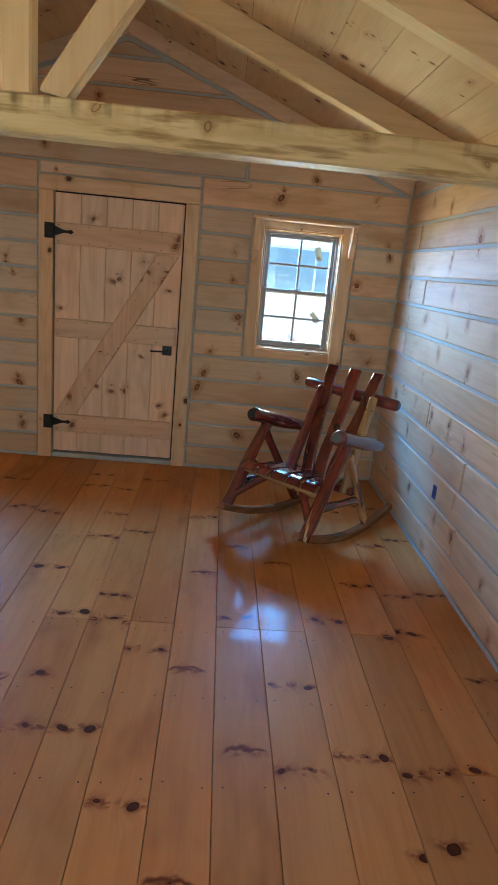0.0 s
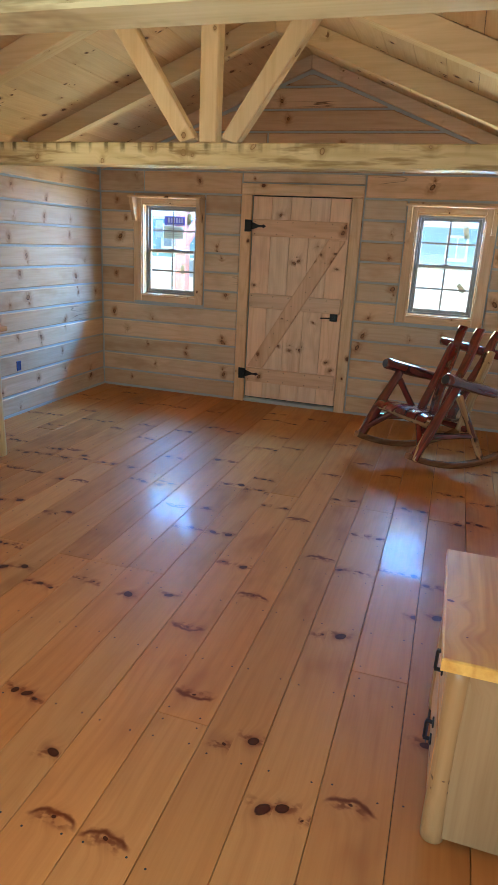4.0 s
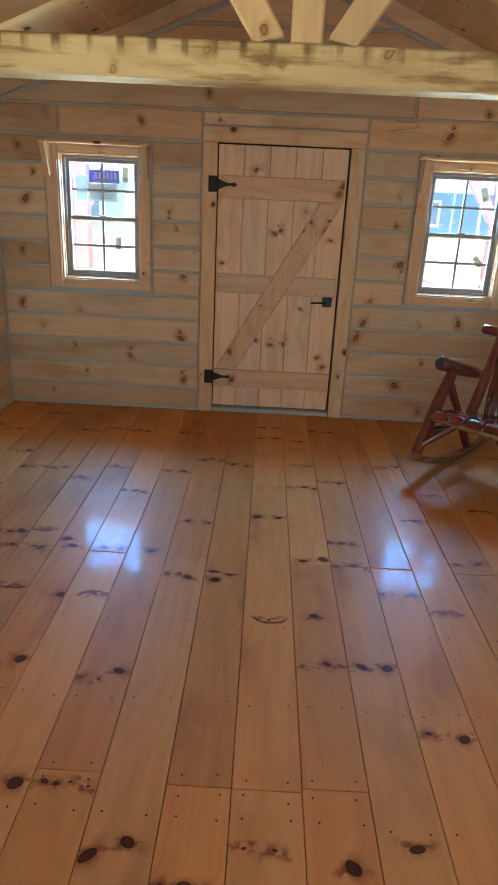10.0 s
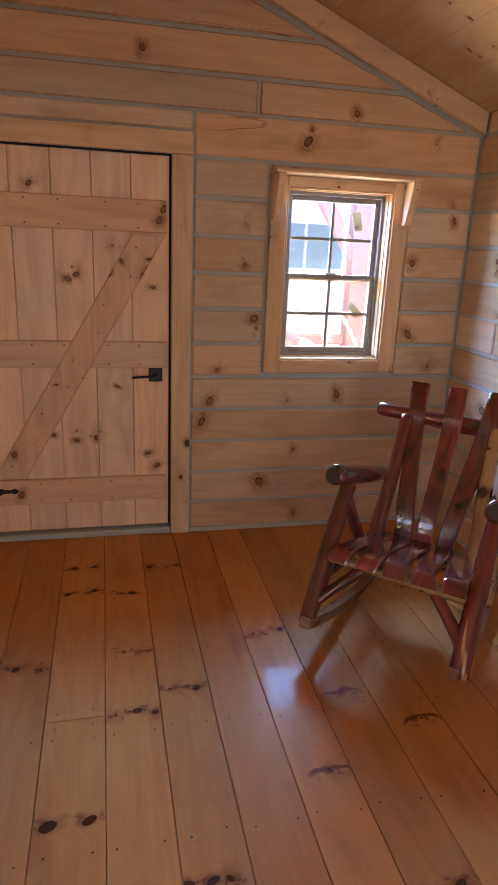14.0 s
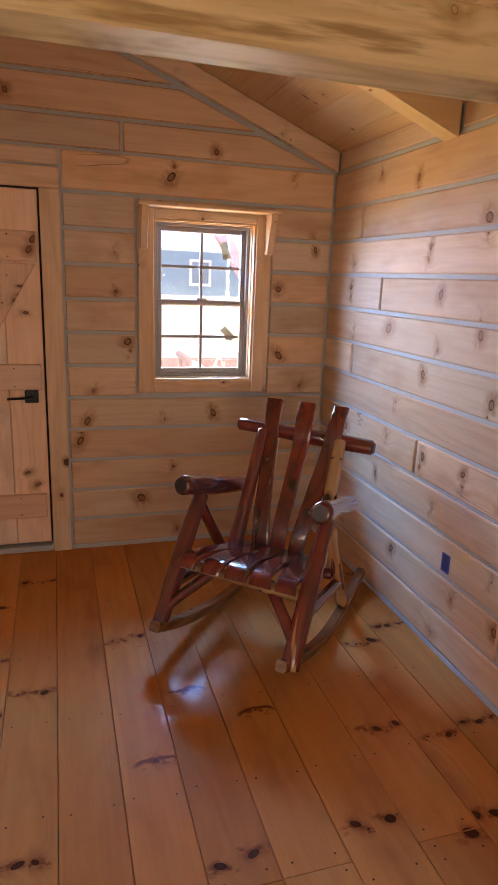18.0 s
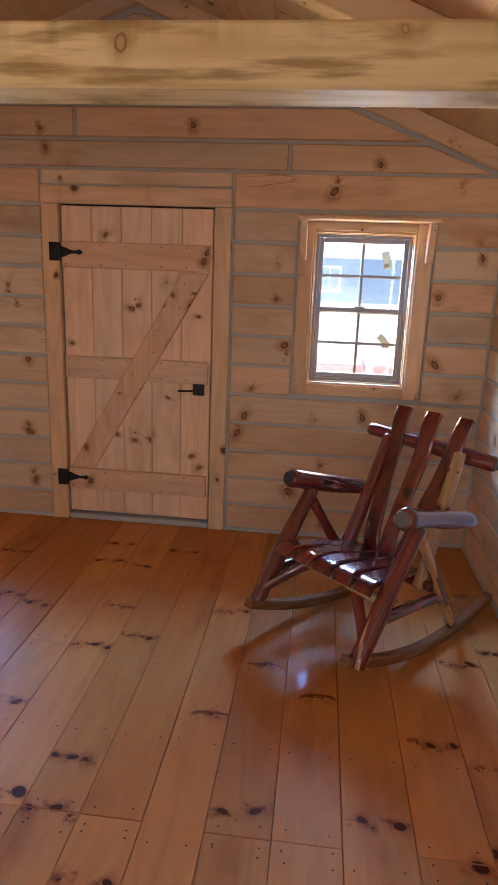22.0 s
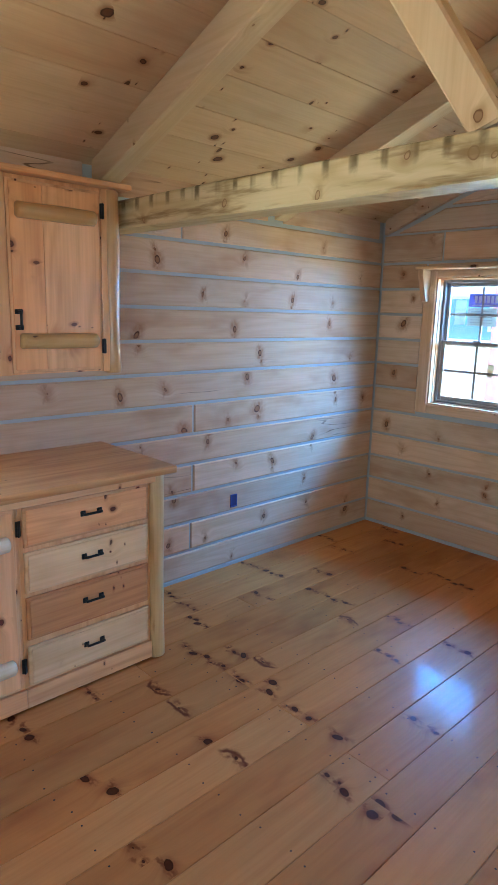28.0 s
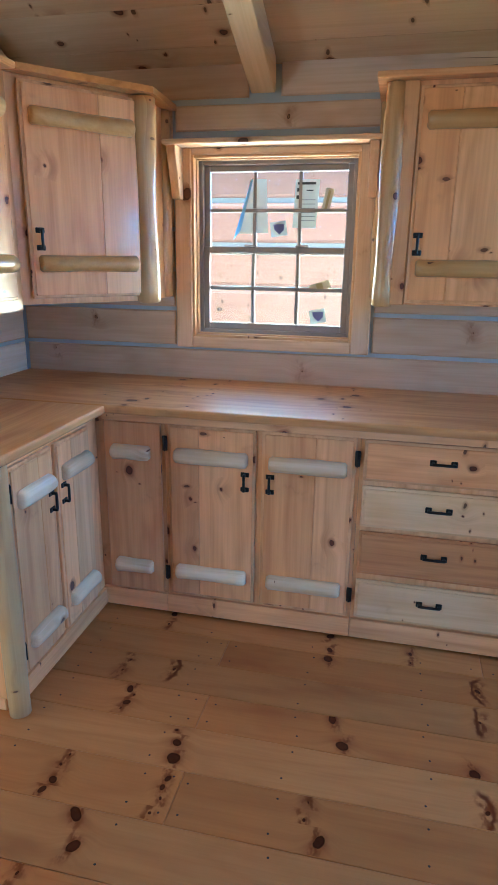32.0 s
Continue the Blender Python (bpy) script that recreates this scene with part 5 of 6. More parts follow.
def shed(name, x0, x1, y0, y1, z1, ridge, mat, label, along="x", windows=(), roofmat=None, zb=-0.45):
    """A plain building with walls, roof and windows; windows: (face, place, sill, width, height)."""
    s = thing(name, (x0 + x1) / 2, (y0 + y1) / 2, zb, label, "building")
    part("wall", boxed(x0, x1, y0, y1, zb, z1), mat, s)
    bm = bmesh.new()
    if along == "x":
        ym = (y0 + y1) / 2
        prism(bm, [(y0 - 0.3, z1 - 0.05), (ym, ridge), (y1 + 0.3, z1 - 0.05), (y1 + 0.3, z1 + 0.03), (ym, ridge + 0.1), (y0 - 0.3, z1 + 0.03)], "x", x0 - 0.3, x1 + 0.3)
    else:
        xm = (x0 + x1) / 2
        prism(bm, [(x0 - 0.3, z1 - 0.05), (xm, ridge), (x1 + 0.3, z1 - 0.05), (x1 + 0.3, z1 + 0.03), (xm, ridge + 0.1), (x0 - 0.3, z1 + 0.03)], "y", y0 - 0.3, y1 + 0.3)
    part("roof", bm, roofmat or pale_roof, s)
    for axis, face, sign, a, z, w, h in windows:
        bx = to_wall(axis, face, sign)
        f = bmesh.new()
        for q in ((a - w / 2 - 0.08, a - w / 2, z - 0.08, z + h + 0.08), (a + w / 2, a + w / 2 + 0.08, z - 0.08, z + h + 0.08), (a - w / 2, a + w / 2, z - 0.08, z), (a - w / 2, a + w / 2, z + h, z + h + 0.08), (a - 0.015, a + 0.015, z, z + h)):
            add(f, bx(q[0], q[1], 0.0, 0.04, q[2], q[3]))
        win = part("window", f, white_paint, s)
        part("pane", bx(a - w / 2, a + w / 2, 0.0, 0.012, z, z + h), dark_glass, win)
    return s


blue_shed = shed("storage_shed", -3.0, 6.5, 20.0, 24.0, 2.25, 3.6, blue_wall, "blue-grey storage shed with a pale metal roof across the yard", windows=[("x", 20.0, -1, 3.97, 1.32, 0.5, 0.6), ("x", 20.0, -1, 0.6, 1.32, 0.5, 0.6)], zb=0.93)
teal_shed = shed("storage_shed", -14.0, -6.6, 18.0, 22.0, 2.1, 3.7, plain("teal_siding", (0.17, 0.33, 0.36), 0.6, vary=0.2), "teal storage shed standing across the gravel yard",
                 windows=[("x", 18.0, -1, -8.0, 1.25, 0.6, 0.6)], zb=0.90)
red_barn = shed("storage_shed", -5.6, -4.0, 15.0, 17.6, 2.0, 2.9, plain("weathered_siding", (0.55, 0.54, 0.53), 0.6, vary=0.2), "small weathered grey shed with a white-trimmed window", windows=[("x", 15.0, -1, -4.8, 1.15, 0.4, 0.5)], zb=0.45)

# neighbouring cabin beside the kitchen window
cabin = shed("log_cabin", -12.0, -6.05, -9.0, 7.5, 2.42, 4.6, chink, "orange-stained log cabin standing beside the kitchen window", along="y",
             windows=[("y", -6.0, 1, -0.55, 1.05, 0.6, 0.95)], roofmat=plain("dark_red_roof", (0.20, 0.045, 0.03), 0.5))
k = 0
while -0.45 + k * 0.40 < 2.4:
    z0 = -0.45 + k * 0.40 + 0.02
    for y0, y1 in ((-9.0, -0.98), (-0.12, 7.5)) if z0 > 0.6 and z0 < 1.95 else ((-9.0, 7.5),):
        part("log", boxed(-6.05, -5.985, y0, y1, z0, min(z0 + 0.355, 2.40), r=0.03, seg=2), orange_log, cabin)
    k += 1

# ---- papers on the panes ----
paper_look = {}


def paper(col):
    if col not in paper_look:
        g = Graph("pane_paper_%d" % len(paper_look))
        co = g.n.new("ShaderNodeTexCoord").outputs["Object"]
        n1 = g.noise(co, 40.0, 3.0)
        c = g.mix(g.math("MULTIPLY_ADD", n1, 0.3, 0.0), col, tuple(0.75 * v for v in col))
        g.l.new(c, g.b.inputs["Base Color"])
        g.b.inputs["Roughness"].default_value = 0.6
        t, mx = g.n.new("ShaderNodeBsdfTranslucent"), g.n.new("ShaderNodeMixShader")
        g.l.new(c, t.inputs[0])
        mx.inputs[0].default_value = 0.20
        g.l.new(g.b.outputs[0], mx.inputs[1]), g.l.new(t.outputs[0], mx.inputs[2])
        g.l.new(mx.outputs[0], g.n["Material Output"].inputs[0])
        paper_look[col] = g.m
    return paper_look[col]


def sheet(name, axis, d, sign, pts, col, label, bars=()):
    """A thin paper stuck to a pane; bars: outlines printed on it."""
    a, z = sum(p[0] for p in pts) / len(pts), sum(p[1] for p in pts) / len(pts)
    s = thing(name, a if axis == "x" else d, d if axis == "x" else a, min(p[1] for p in pts), label, "paper", "papers on the window panes")
    ax = "y" if axis == "x" else "x"
    part("sheet", prism(bmesh.new(), pts, ax, d, d + sign * 0.0006), paper(col), s)
    for q, c in bars:
        part("print", prism(bmesh.new(), q, ax, d + sign * 0.0010, d + sign * 0.0014), paper(c), s)
    return s


def rect(a0, a1, z0, z1):
    return [(a0, z0), (a1, z0), (a1, z1), (a0, z1)]


def turned(a, z, w, h, deg):
    c, s = math.cos(radians(deg)), math.sin(radians(deg))
    return [(a + x * c - y * s, z + x * s + y * c) for x, y in ((-w / 2, -h / 2), (w / 2, -h / 2), (w / 2, h / 2), (-w / 2, h / 2))]


BEIGE, PALE, SKYB, DARK, NAVY = (0.55, 0.48, 0.36), (0.62, 0.64, 0.62), (0.30, 0.55, 0.78), (0.06, 0.06, 0.07), (0.22, 0.21, 0.46)
KU, KD = L - 0.0915, L - 0.0745      # room side of the upper and lower kitchen panes
sheet("paper_sheet", "y", KU, 1, [(1.075, 1.545), (1.210, 1.550), (1.198, 1.772), (1.130, 1.772)], PALE, "pale paper sheet taped to the kitchen window")
sheet("paper_sheet", "y", KU + 0.002, 1, [(1.052, 1.520), (1.085, 1.560), (1.140, 1.772), (1.130, 1.768)], SKYB, "folded light-blue paper hanging on the kitchen window")
doc = [(1.318, 1.572), (1.420, 1.570), (1.432, 1.768), (1.328, 1.770)]
bars = [(rect(1.336, 1.416, 1.748, 1.758), DARK), (rect(1.334, 1.348, 1.72, 1.735), DARK), (rect(1.332, 1.347, 1.69, 1.705), DARK), (rect(1.375, 1.405, 1.722, 1.727), DARK)]
bars += [(rect(1.352, 1.415, 1.60 + 0.017 * i, 1.603 + 0.017 * i), (0.25, 0.25, 0.27)) for i in range(6)]
sheet("label_sheet", "y", KU, 1, doc, PALE, "printed label sheet with a dark heading on the window", bars)
for f, a, z, w, h, deg in ((KU, 1.468, 1.686, 0.036, 0.095, -12), (KD, 1.452, 1.325, 0.092, 0.036, 18)):
    sheet("beige_tag", "y", f, 1, turned(a, z, w, h, deg), BEIGE, "small beige tag stuck on the glass", [(turned(a, z, w * 0.3, h * 0.8, deg), (0.40, 0.33, 0.16))])
for f, a, z, deg in ((KU, 1.257, 1.567, 8), (KD, 1.447, 1.195, 12)):
    sheet("crest_sticker", "y", f, 1, turned(a, z, 0.072, 0.062, deg), PALE, "white sticker with a dark shield shape", [([(a - 0.024, z + 0.018), (a + 0.026, z + 0.022), (a + 0.024, z - 0.004), (a + 0.004, z - 0.024), (a - 0.020, z - 0.002)], NAVY)])
WU, WD = FAR + 0.0915, FAR + 0.0745
for f, a, z, w, h, deg in ((WU, 0.770, 1.665, 0.045, 0.095, 15), (WD, 0.792, 1.213, 0.038, 0.088, 45), (WU, -1.768, 1.680, 0.042, 0.10, -3), (WD, -1.826, 1.215, 0.040, 0.085, -4)):
    sheet("beige_tag", "x", f, -1, turned(a, z, w, h, deg), BEIGE, "small beige tag stuck on the glass", [(turned(a, z - h * 0.3, w * 0.6, h * 0.2, deg), (0.38, 0.33, 0.24))])
letters = [(rect(-1.990 + 0.028 * i, -1.972 + 0.028 * i, 1.647, 1.692), (0.75, 0.75, 0.80)) for i in range(6)] + [(rect(-2.005, -1.83, 1.628, 1.637), (0.6, 0.6, 0.68))]
sheet("blue_sign", "x", WU, -1, rect(-2.028, -1.812, 1.622, 1.706), NAVY, "dark blue sign with white lettering, back to the room", letters)
sheet("paper_sheet", "x", WU, -1, rect(-2.032, -1.830, 1.50, 1.615), (0.50, 0.49, 0.43), "grey-beige paper sheet below the blue sign", [(rect(-2.01, -1.86, 1.52 + 0.018 * i, 1.523 + 0.018 * i), (0.3, 0.3, 0.28)) for i in range(5)])
sheet("paper_sheet", "x", WU - 0.0015, -1, rect(-2.122, -2.045, 1.505, 1.665), PALE, "narrow pale paper strip taped to the glass")

# ---- logs of the walls and boards of the floor ----
def log_piece(axis, face, inward, a0, a1, z0, z1, parent, mat, top=None, knots=()):
    """One log face, proud of the chinking, with eased edges; top trims it under the slope."""
    d1 = face + inward * -0.05
    if top is None:
        def at(a, c, d):
            return (a, d, c) if axis == "x" else (d, a, c)
        bm = knotty(at, a0, a1, z0, z1, d1, face, 0.006, -inward * 0.005, knots)
        bmesh.ops.recalc_face_normals(bm, faces=bm.faces)
        return part("log", bm, mat, parent)
    bm = bmesh.new()
    lay = bm.loops.layers.float_color.new("knot")
    e, n = 0.006, len(top)
    cx, cz = sum(p[0] for p in top) / n, sum(p[1] for p in top) / n

    def inset(p):
        return (p[0] + (e if p[0] < cx else -e), p[1] + (e if p[1] < cz else -e))
    for ring, dep in ((top, d1), (top, face - inward * 0.005), ([inset(p) for p in top], face)):
        for p in ring:
            bm.verts.new((p[0], dep, p[1]) if axis == "x" else (dep, p[0], p[1]))
    bm.verts.ensure_lookup_table()
    v = bm.verts
    for k in (0, 1):
        for i in range(n):
            j = (i + 1) % n
            bm.faces.new((v[k * n + i], v[k * n + j], v[k * n + n + j], v[k * n + n + i]))
    front = bm.faces.new([v[2 * n + i] for i in range(n)])
    rnd = random.Random(round(cx * 100 + cz * 1000))
    kx, kz = cx + rnd.uniform(-0.3, 0.3), cz + rnd.uniform(-0.04, 0.04)
    for lp in front.loops:
        lp[lay] = (lp.vert.co.x - kx, lp.vert.co.z - kz, rnd.uniform(0.011, 0.016), 0.37)
    bmesh.ops.recalc_face_normals(bm, faces=bm.faces)
    return part("log", bm, mat, parent)


def clad(axis, face, inward, a0, a1, z1, holes, parent, mat, joints, seed, marks=()):
    """Courses of logs along a wall; joints: {course: [places]}."""
    rnd, knot_rnd = random.Random(seed), random.Random(seed + 50)
    known = []
    for a, z in marks:
        known.append((a, z, knot_rnd.uniform(0.012, 0.022), knot_rnd.random() * 0.99))
        if knot_rnd.random() < 0.5:
            known.append((a + knot_rnd.uniform(-0.015, 0.015), z + knot_rnd.choice((-0.05, 0.05)), knot_rnd.uniform(0.005, 0.009), knot_rnd.random() * 0.99))

    def knots_of(p, q, s, t):
        here = [k for k in known if p < k[0] < q and s - 0.01 < k[1] < t + 0.01]
        a = p + knot_rnd.uniform(0.1, 0.6)
        while a < q - 0.05:
            if all(abs(a - k[0]) > 0.22 for k in here):
                here += whorl(knot_rnd, a, s, t, 0.007 if known else 0.012, 1)
            a += knot_rnd.uniform(0.6, 1.5)
        return here
    h = JOINT / 2
    k = 0
    while k * COURSE < z1 - 0.03:
        s, t = k * COURSE + h, min((k + 1) * COURSE - h, z1)
        if z1 - t < 0.05:
            t = z1
        if k == 0:
            s = 0.021
        spans = [(a0 + h * 0.8, a1 - h * 0.8)]
        for q in holes:
            if q[2] < t - 0.02 and q[3] > s + 0.02:
                spans = [p for u, w in spans for p in ((u, min(w, q[0] - h * 1.4)), (max(u, q[1] + h * 1.4), w)) if p[1] - p[0] > 0.03]
        for q in holes:
            for lo, hi in ((q[3] + 0.012, t), (s, q[2] - 0.012)):
                if s <= lo < hi <= t and hi - lo > 0.025 and (lo > s or hi < t):
                    log_piece(axis, face, inward, max(q[0], a0 + h) + 0.002, min(q[1], a1 - h) - 0.002, lo, hi, parent, mat, knots=knots_of(q[0], q[1], lo, hi))
        for u, w in spans:
            mid = [j for j in joints.get(k, []) if u + 0.15 < j < w - 0.15]
            if not mid and k not in joints and w - u > 2.6:
                mid = [rnd.uniform(u + 0.9, w - 0.9)]
            ends = [u] + [e for j in sorted(mid) for e in (j - h * 0.8, j + h * 0.8)] + [w]
            for p, q in zip(ends[::2], ends[1::2]):
                log_piece(axis, face + rnd.uniform(-0.001, 0.001), inward, p, q, s, t, parent, mat, knots=knots_of(p, q, s, t))
        k += 1


FAR_KNOTS = [(-0.26, 2.36), (-0.04, 0.63), (-0.04, 2.2), (0.0, 0.74), (0.02, 2.14), (0.22, 1.17), (0.29, 0.28), (0.45, 2.01), (0.7, 0.77), (1.06, 1.47), (1.08, 1.1), (1.27, 1.69), (-2.54, 0.77),
             (-2.51, 1.15), (-2.46, 1.5), (-1.74, 0.41), (-1.63, 2.02), (-1.44, 1.4), (-1.35, 0.55), (-1.34, 1.01), (-1.33, 0.24)]
WEST_KNOTS = [(2.5, 1.11), (2.6, 1.42), (2.73, 1.8), (2.8, 0.24), (2.84, 0.5), (2.91, 0.89), (3.03, 1.64), (3.08, 0.81), (3.19, 1.97), (3.27, 1.45), (3.38, 1.17), (3.47, 0.97), (3.48, 1.31), (3.56, 0.26),
              (3.62, 0.62), (3.75, 1.63), (3.79, 1.77), (4.0, 0.73), (4.12, 1.49), (4.2, 1.12), (4.23, 0.97), (4.33, 2.06), (4.41, 0.14)]
EAST_KNOTS = [(2.95, 0.29), (3.14, 1.11), (3.25, 0.81), (3.25, 1.35), (3.29, 1.77), (3.54, 0.8), (3.54, 1.49), (3.61, 1.15), (3.65, 1.68), (3.72, 0.29), (3.8, 1.97), (3.94, 0.6), (3.94, 1.32), (4.32, 0.76), (4.38, 1.5)]
FAR_HOLES = [WIN_L, WIN_R, DOOR_F]
clad("x", FAR, -1, L, R, PLATE - 0.004, FAR_HOLES, wall_far, log_x, {11: [-2.2], 10: [], 12: []}, 1, FAR_KNOTS)
clad("y", L, 1, PART_Y, FAR, 2.050, [(WIN_K[0], WIN_K[1], WIN_K[2], 1.940)], wall_left, log_y, {1: [2.96], 3: [2.973], 5: [2.977], 11: [2.89], 10: [], 0: [], 2: [], 4: [], 6: [], 7: [], 8: [], 9: []}, 2, WEST_KNOTS)
clad("y", R, -1, BACK, FAR, PLATE - 0.01, [HOLE_E], wall_right, log_y, {10: [4.31], 8: [4.05], 6: [4.315], 1: [2.925], 3: [2.957], 4: [3.6]}, 3, EAST_KNOTS)
clad("y", L, 1, BACK, PART_Y - 0.12, PLATE - 0.01, [], wall_left, log_y, {}, 7)
clad("x", BACK, 1, L, R, PLATE - 0.004, [HOLE_B], wall_back, log_x, {}, 5)
clad("x", PART_Y, 1, L, PART_X, 1.88, [], partition, log_x, {}, 9)
# gable courses under the slope, and the frieze boards between the rafters
for face, inward, parent in ((FAR, -1, wall_far), (BACK, 1, wall_back)):
    k = 12
    while k * COURSE < under(CX) - 0.06:
        s, t = max(k * COURSE, PLATE + 0.001) + JOINT / 2, (k + 1) * COURSE - JOINT / 2

        def half_at(z):
            return max(0.0, HALF - (z + 0.028 - PLATE) / SLOPE)
        w0, w1 = half_at(s), half_at(t)
        if w1 > 0.02:
            split = {12: 0.2, 13: -1.0}.get(k, CX + (0.3 if k % 2 else -0.45))
            if w1 > 0.9:
                log_piece("x", face, inward, 0, 1, s, t, parent, log_x, [(CX - w0, s), (split - 0.008, s), (split - 0.008, t), (CX - w1, t)])
                log_piece("x", face, inward, 0, 1, s, t, parent, log_x, [(split + 0.008, s), (CX + w0, s), (CX + w1, t), (split + 0.008, t)])
            else:
                log_piece("x", face, inward, 0, 1, s, t, parent, log_x, [(CX - w0, s), (CX + w0, s), (CX + w1, t), (CX - w1, t)])
        elif w0 > 0.1:
            zt = s + w0 * SLOPE * 0.9
            log_piece("x", face, inward, 0, 1, s, zt, parent, log_x, [(CX - w0, s), (CX + w0, s), (CX + 0.02, zt), (CX - 0.02, zt)])
        k += 1
stops = [BACK + 0.04, -1.135, -1.025, 0.014, 0.135, 1.148, 1.258, 2.335, 2.445, 3.53, 3.64, FAR - 0.04]
for face, inward, parent in ((L, 1, wall_left), (R, -1, wall_right)):
    for p, q in zip(stops[::2], stops[1::2]):
        log_piece("y", face, inward, p + 0.012, q - 0.012, 2.074 if face == L else PLATE + 0.012, PLATE + RAFTER_D - 0.004, parent, log_y)

bead = bmesh.new()
for x0, x1, y0, y1 in ((L, L + 0.007, 2.33, FAR - 0.007), (R - 0.007, R, -0.4, FAR - 0.007), (L, DOOR_F[0] - 0.002, FAR - 0.007, FAR), (DOOR_F[1] + 0.002, R, FAR - 0.007, FAR)):
    box(bead, x0, x1, y0, y1, -0.004, 0.0215, r=0.003)
tagged(part("baseboard", bead, chink), "bead of pale grey chinking along the floor", "trim", kind="structure")
SEAMS = (L - 0.006, -2.49, -2.31, -2.14, -1.965, -1.80, -1.637, -1.475, -1.30, -1.115, -0.93, -0.75, -0.555, -0.37, -0.19, -0.002, 0.182, 0.375, 0.576, 0.784, 0.994, 1.18, R + 0.006)
CUTS = {4: [1.25], 5: [2.47], 6: [1.265], 7: [2.47], 8: [1.29], 9: [2.46], 10: [1.265], 11: [1.264, 3.3], 12: [1.278, 2.457], 13: [2.46], 14: [2.46], 15: [0.45], 16: [2.451], 17: [2.452], 18: [0.905], 19: [2.46], 20: [1.67], 2: [3.0], 3: [2.2]}
# knots of the boards: rows across a board, large single ones, and curved dark scars
ROWS = {1: [2.72], 2: [2.66, 3.63], 3: [0.99, 1.63, 1.95, 2.46, 3.4], 4: [2.48, 2.61, 3.4, 4.09], 5: [0.92, 2.48, 4.15], 6: [1.0, 3.46, 4.13], 7: [0.6, 1.22, 2.49, 3.13], 8: [0.51, 0.93, 1.24, 1.66, 3.45, 4.13],
        9: [-0.15, 2.31, 2.81, 3.66], 10: [0.1, 0.98, 3.59], 11: [0.05, 1.1, 4.11, 4.33], 12: [0.36, 1.79, 2.48, 3.3, 3.64, 4.08], 13: [-0.13, 2.46, 2.67, 3.4, 4.3], 14: [1.5, 2.25], 15: [3.68], 16: [0.41, 2.54],
        17: [0.22, 1.08, 1.66, 2.07], 18: [1.72, 2.55], 19: [1.66, 2.92], 20: [3.42]}
LARGE = [(-1.94, 1.64), (-1.62, 1.69), (-1.51, 1.73), (-1.49, 2.12), (-1.56, 2.51), (-1.6, 2.57), (-1.34, 1.24), (-1.16, 1.7), (-1.19, 2.5), (-1.09, 1.05), (-1.0, 1.09), (-1.0, 2.3), (-0.88, 2.29), (-0.82, 2.34), (-0.89, 2.35),
         (-0.86, 0.08), (-0.71, 2.9), (-0.6, 2.9), (-0.44, 1.06), (-0.47, 2.07), (-0.4, 2.51), (-0.22, 0.18), (-0.27, 1.12), (-0.32, 1.79), (-0.23, 1.79), (0.34, 0.44), (0.44, 0.21), (0.49, 0.23), (0.5, 1.1), (0.862, 0.62), (0.78, 1.36), (0.87, 1.39),
         (0.95, 2.45), (1.05, 1.69), (1.07, 2.49), (1.0, 2.5)]
SCARS = {4: [2.17], 5: [1.1, 2.16, 2.65, 3.27], 7: [2.14], 11: [2.03], 14: [-0.01, 0.93], 15: [-0.02, 0.57, 1.26, 2.14, 2.95], 16: [1.73, 3.28], 17: [3.11], 18: [0.31]}


def plank_knots(i, x0, x1, rnd):
    mid, out = (x0 + x1) / 2, []
    for x, y in LARGE:
        if x0 < x < x1:
            out.append((y, x, rnd.uniform(0.017, 0.022), rnd.random() * 0.99))
    for y in ROWS.get(i, []):
        out += [k for k in whorl(rnd, y, x0 + 0.008, x1 - 0.008, 0.012) if all(abs(k[0] - q[0]) + abs(k[1] - q[1]) > 0.045 for q in out)]
    for y in SCARS.get(i, []):
        out.append((y, mid + rnd.uniform(-0.03, 0.03), rnd.uniform(0.004, 0.009), 1.0 + rnd.random() * 0.99))
    if i < 3 or i > 18:
        y = rnd.uniform(0.2, 0.6)
        while y < FAR:
            if all(abs(y - q[0]) > 0.3 for q in out):
                out += whorl(rnd, y, x0 + 0.008, x1 - 0.008, 0.011)
            y += rnd.uniform(0.45, 0.8)
    y = -0.3
    while y > BACK:
        out += whorl(rnd, y, x0 + 0.008, x1 - 0.008, 0.012)
        y -= rnd.uniform(0.4, 0.8)
    return out


def on_floor(a, c, d):
    return (c, a, d)


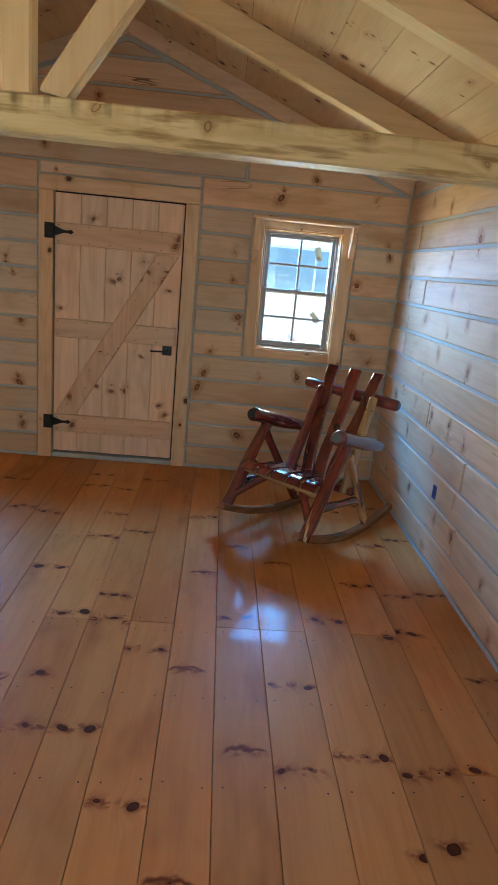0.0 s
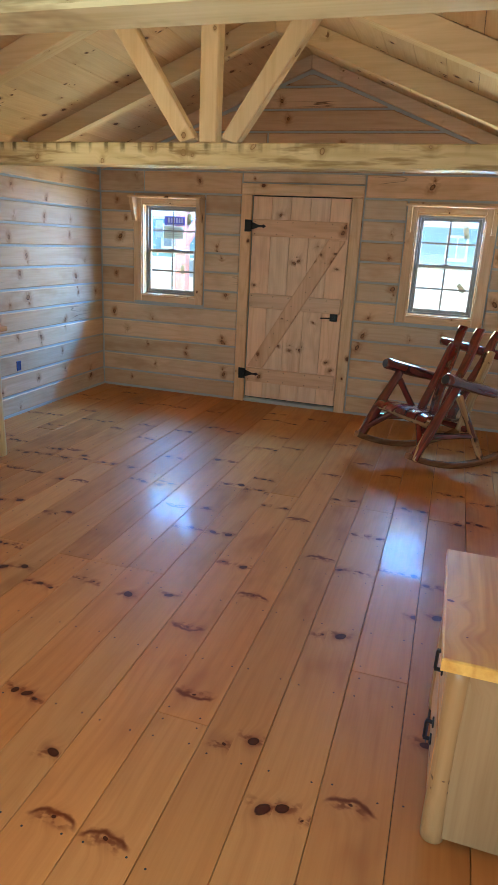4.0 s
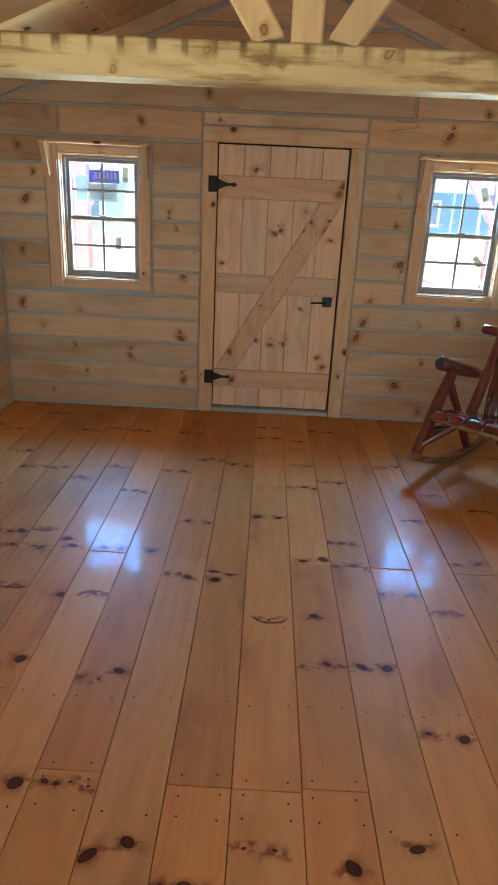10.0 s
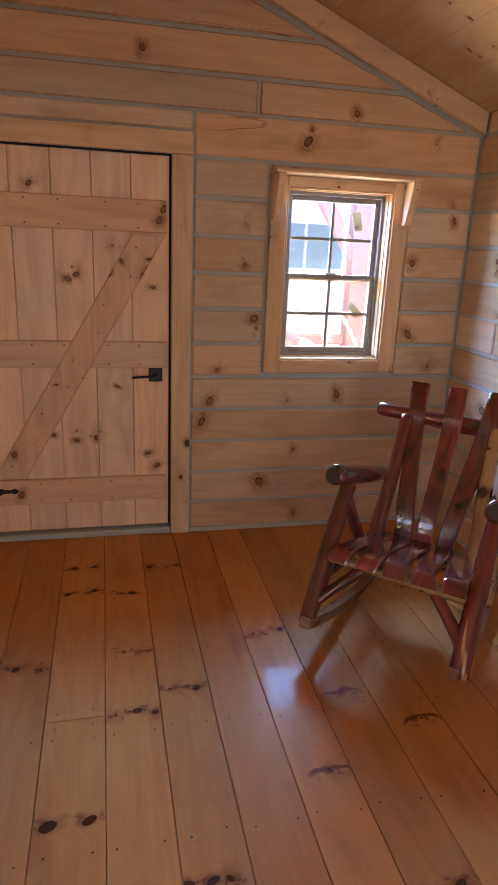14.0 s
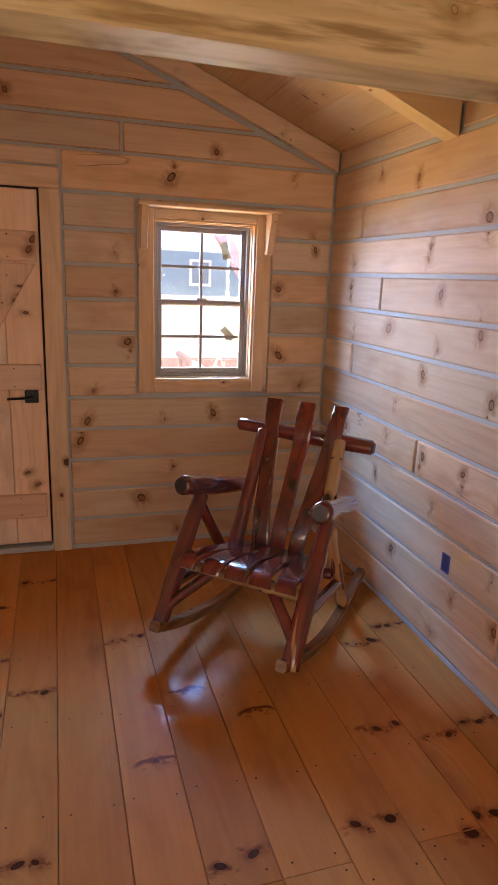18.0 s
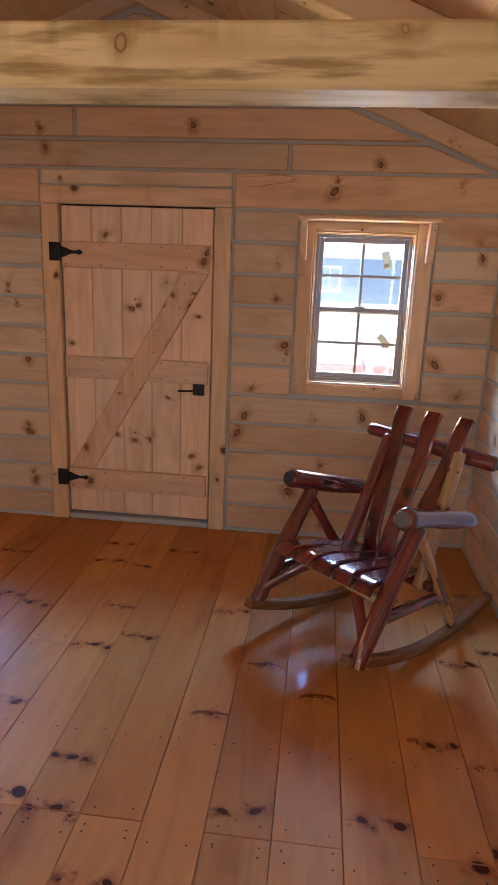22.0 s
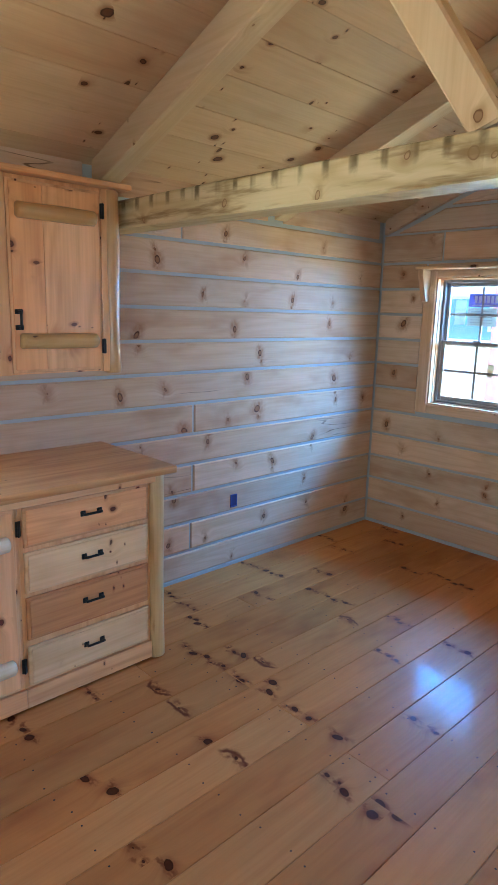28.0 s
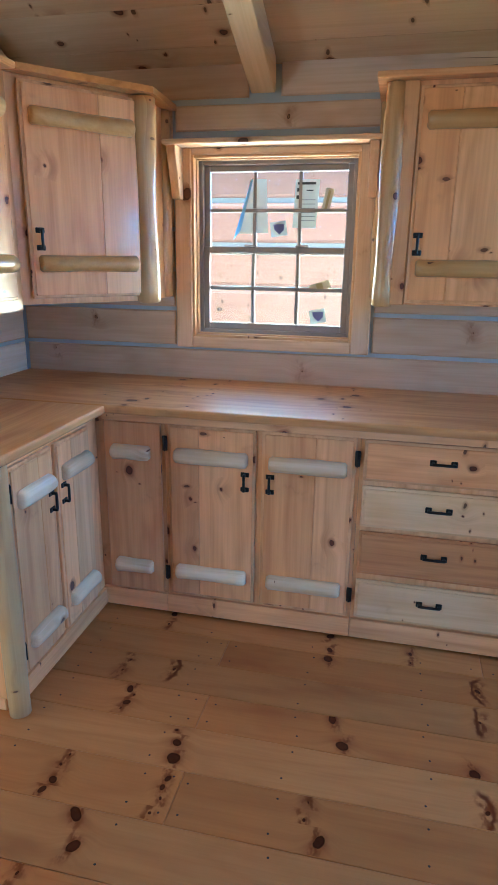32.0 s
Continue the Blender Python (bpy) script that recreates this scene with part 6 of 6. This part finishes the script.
floor = tagged(part("floor", boxed(L - 0.006, R + 0.006, BACK - 0.006, FAR + 0.006, -0.026, -0.0206), screen_black), "varnished knotty pine board floor", "floor", kind="structure")
nails = bmesh.new()
rnd = random.Random(12)
ROWS_Y = [-2.1 + 0.4085 * i for i in range(17)]
for i, (x0, x1) in enumerate(zip(SEAMS, SEAMS[1:])):
    cuts = [BACK - 0.005] + sorted(CUTS.get(i, []) + ([-1.2] if i % 3 else [-0.8])) + [FAR + 0.005]
    knots = plank_knots(i, x0, x1, random.Random(300 + i))
    for y0, y1 in zip(cuts, cuts[1:]):
        bm = knotty(on_floor, y0 + 0.0006, y1 - 0.0006, x0 + 0.0010, x1 - 0.0010, -0.0205, rnd.uniform(-0.0010, 0.0006), 0.0022, -0.0018, knots)
        bmesh.ops.recalc_face_normals(bm, faces=bm.faces)
        part("plank", bm, floor_pine, floor)
    for y in ROWS_Y + [c + s for c in cuts[1:-1] for s in (-0.03, 0.03)]:
        for x in (x0 + 0.035, x1 - 0.035):
            xx, yy = x + rnd.uniform(-0.008, 0.008), y + rnd.uniform(-0.012, 0.012)
            if not BACK + 0.03 < yy < FAR - 0.03:
                continue
            ring = [nails.verts.new((xx + 0.0037 * math.cos(a), yy + 0.0037 * math.sin(a), 0.0011)) for a in [k * math.pi / 3 for k in range(6)]]
            nails.faces.new(ring)
tagged(part("nail_heads", nails, screen_black, floor), "dark nail heads in the boards", kind="stuff")
# black pitch that runs along the grain from a knot
pitch = bmesh.new()
for side, reach_y, w in ((-1, 1.02, 0.0045), (1, 1.09, 0.0035)):
    left, right = [], []
    for k in range(13):
        f = k / 12
        y = 0.632 + (reach_y - 0.632) * f
        x = 0.864 + 0.068 * (y - 0.632) + side * 0.009 * math.sin(math.pi * min(1.0, f * 1.15 + 0.12)) + 0.0012 * math.sin(9 * f + side)
        half = w * (0.25 + math.sin(math.pi * f) ** 0.7) * (1.0 - 0.75 * f)
        left.append(pitch.verts.new((x - half, y, 0.0009)))
        right.append(pitch.verts.new((x + half, y, 0.0009)))
    for k in range(12):
        pitch.faces.new((left[k], right[k], right[k + 1], left[k + 1]))
part("pitch_streak", pitch, plain("black_pitch", (0.022, 0.013, 0.009), 0.3, vary=0.4, scale=60.0), floor, "black streak of pitch beside a knot")
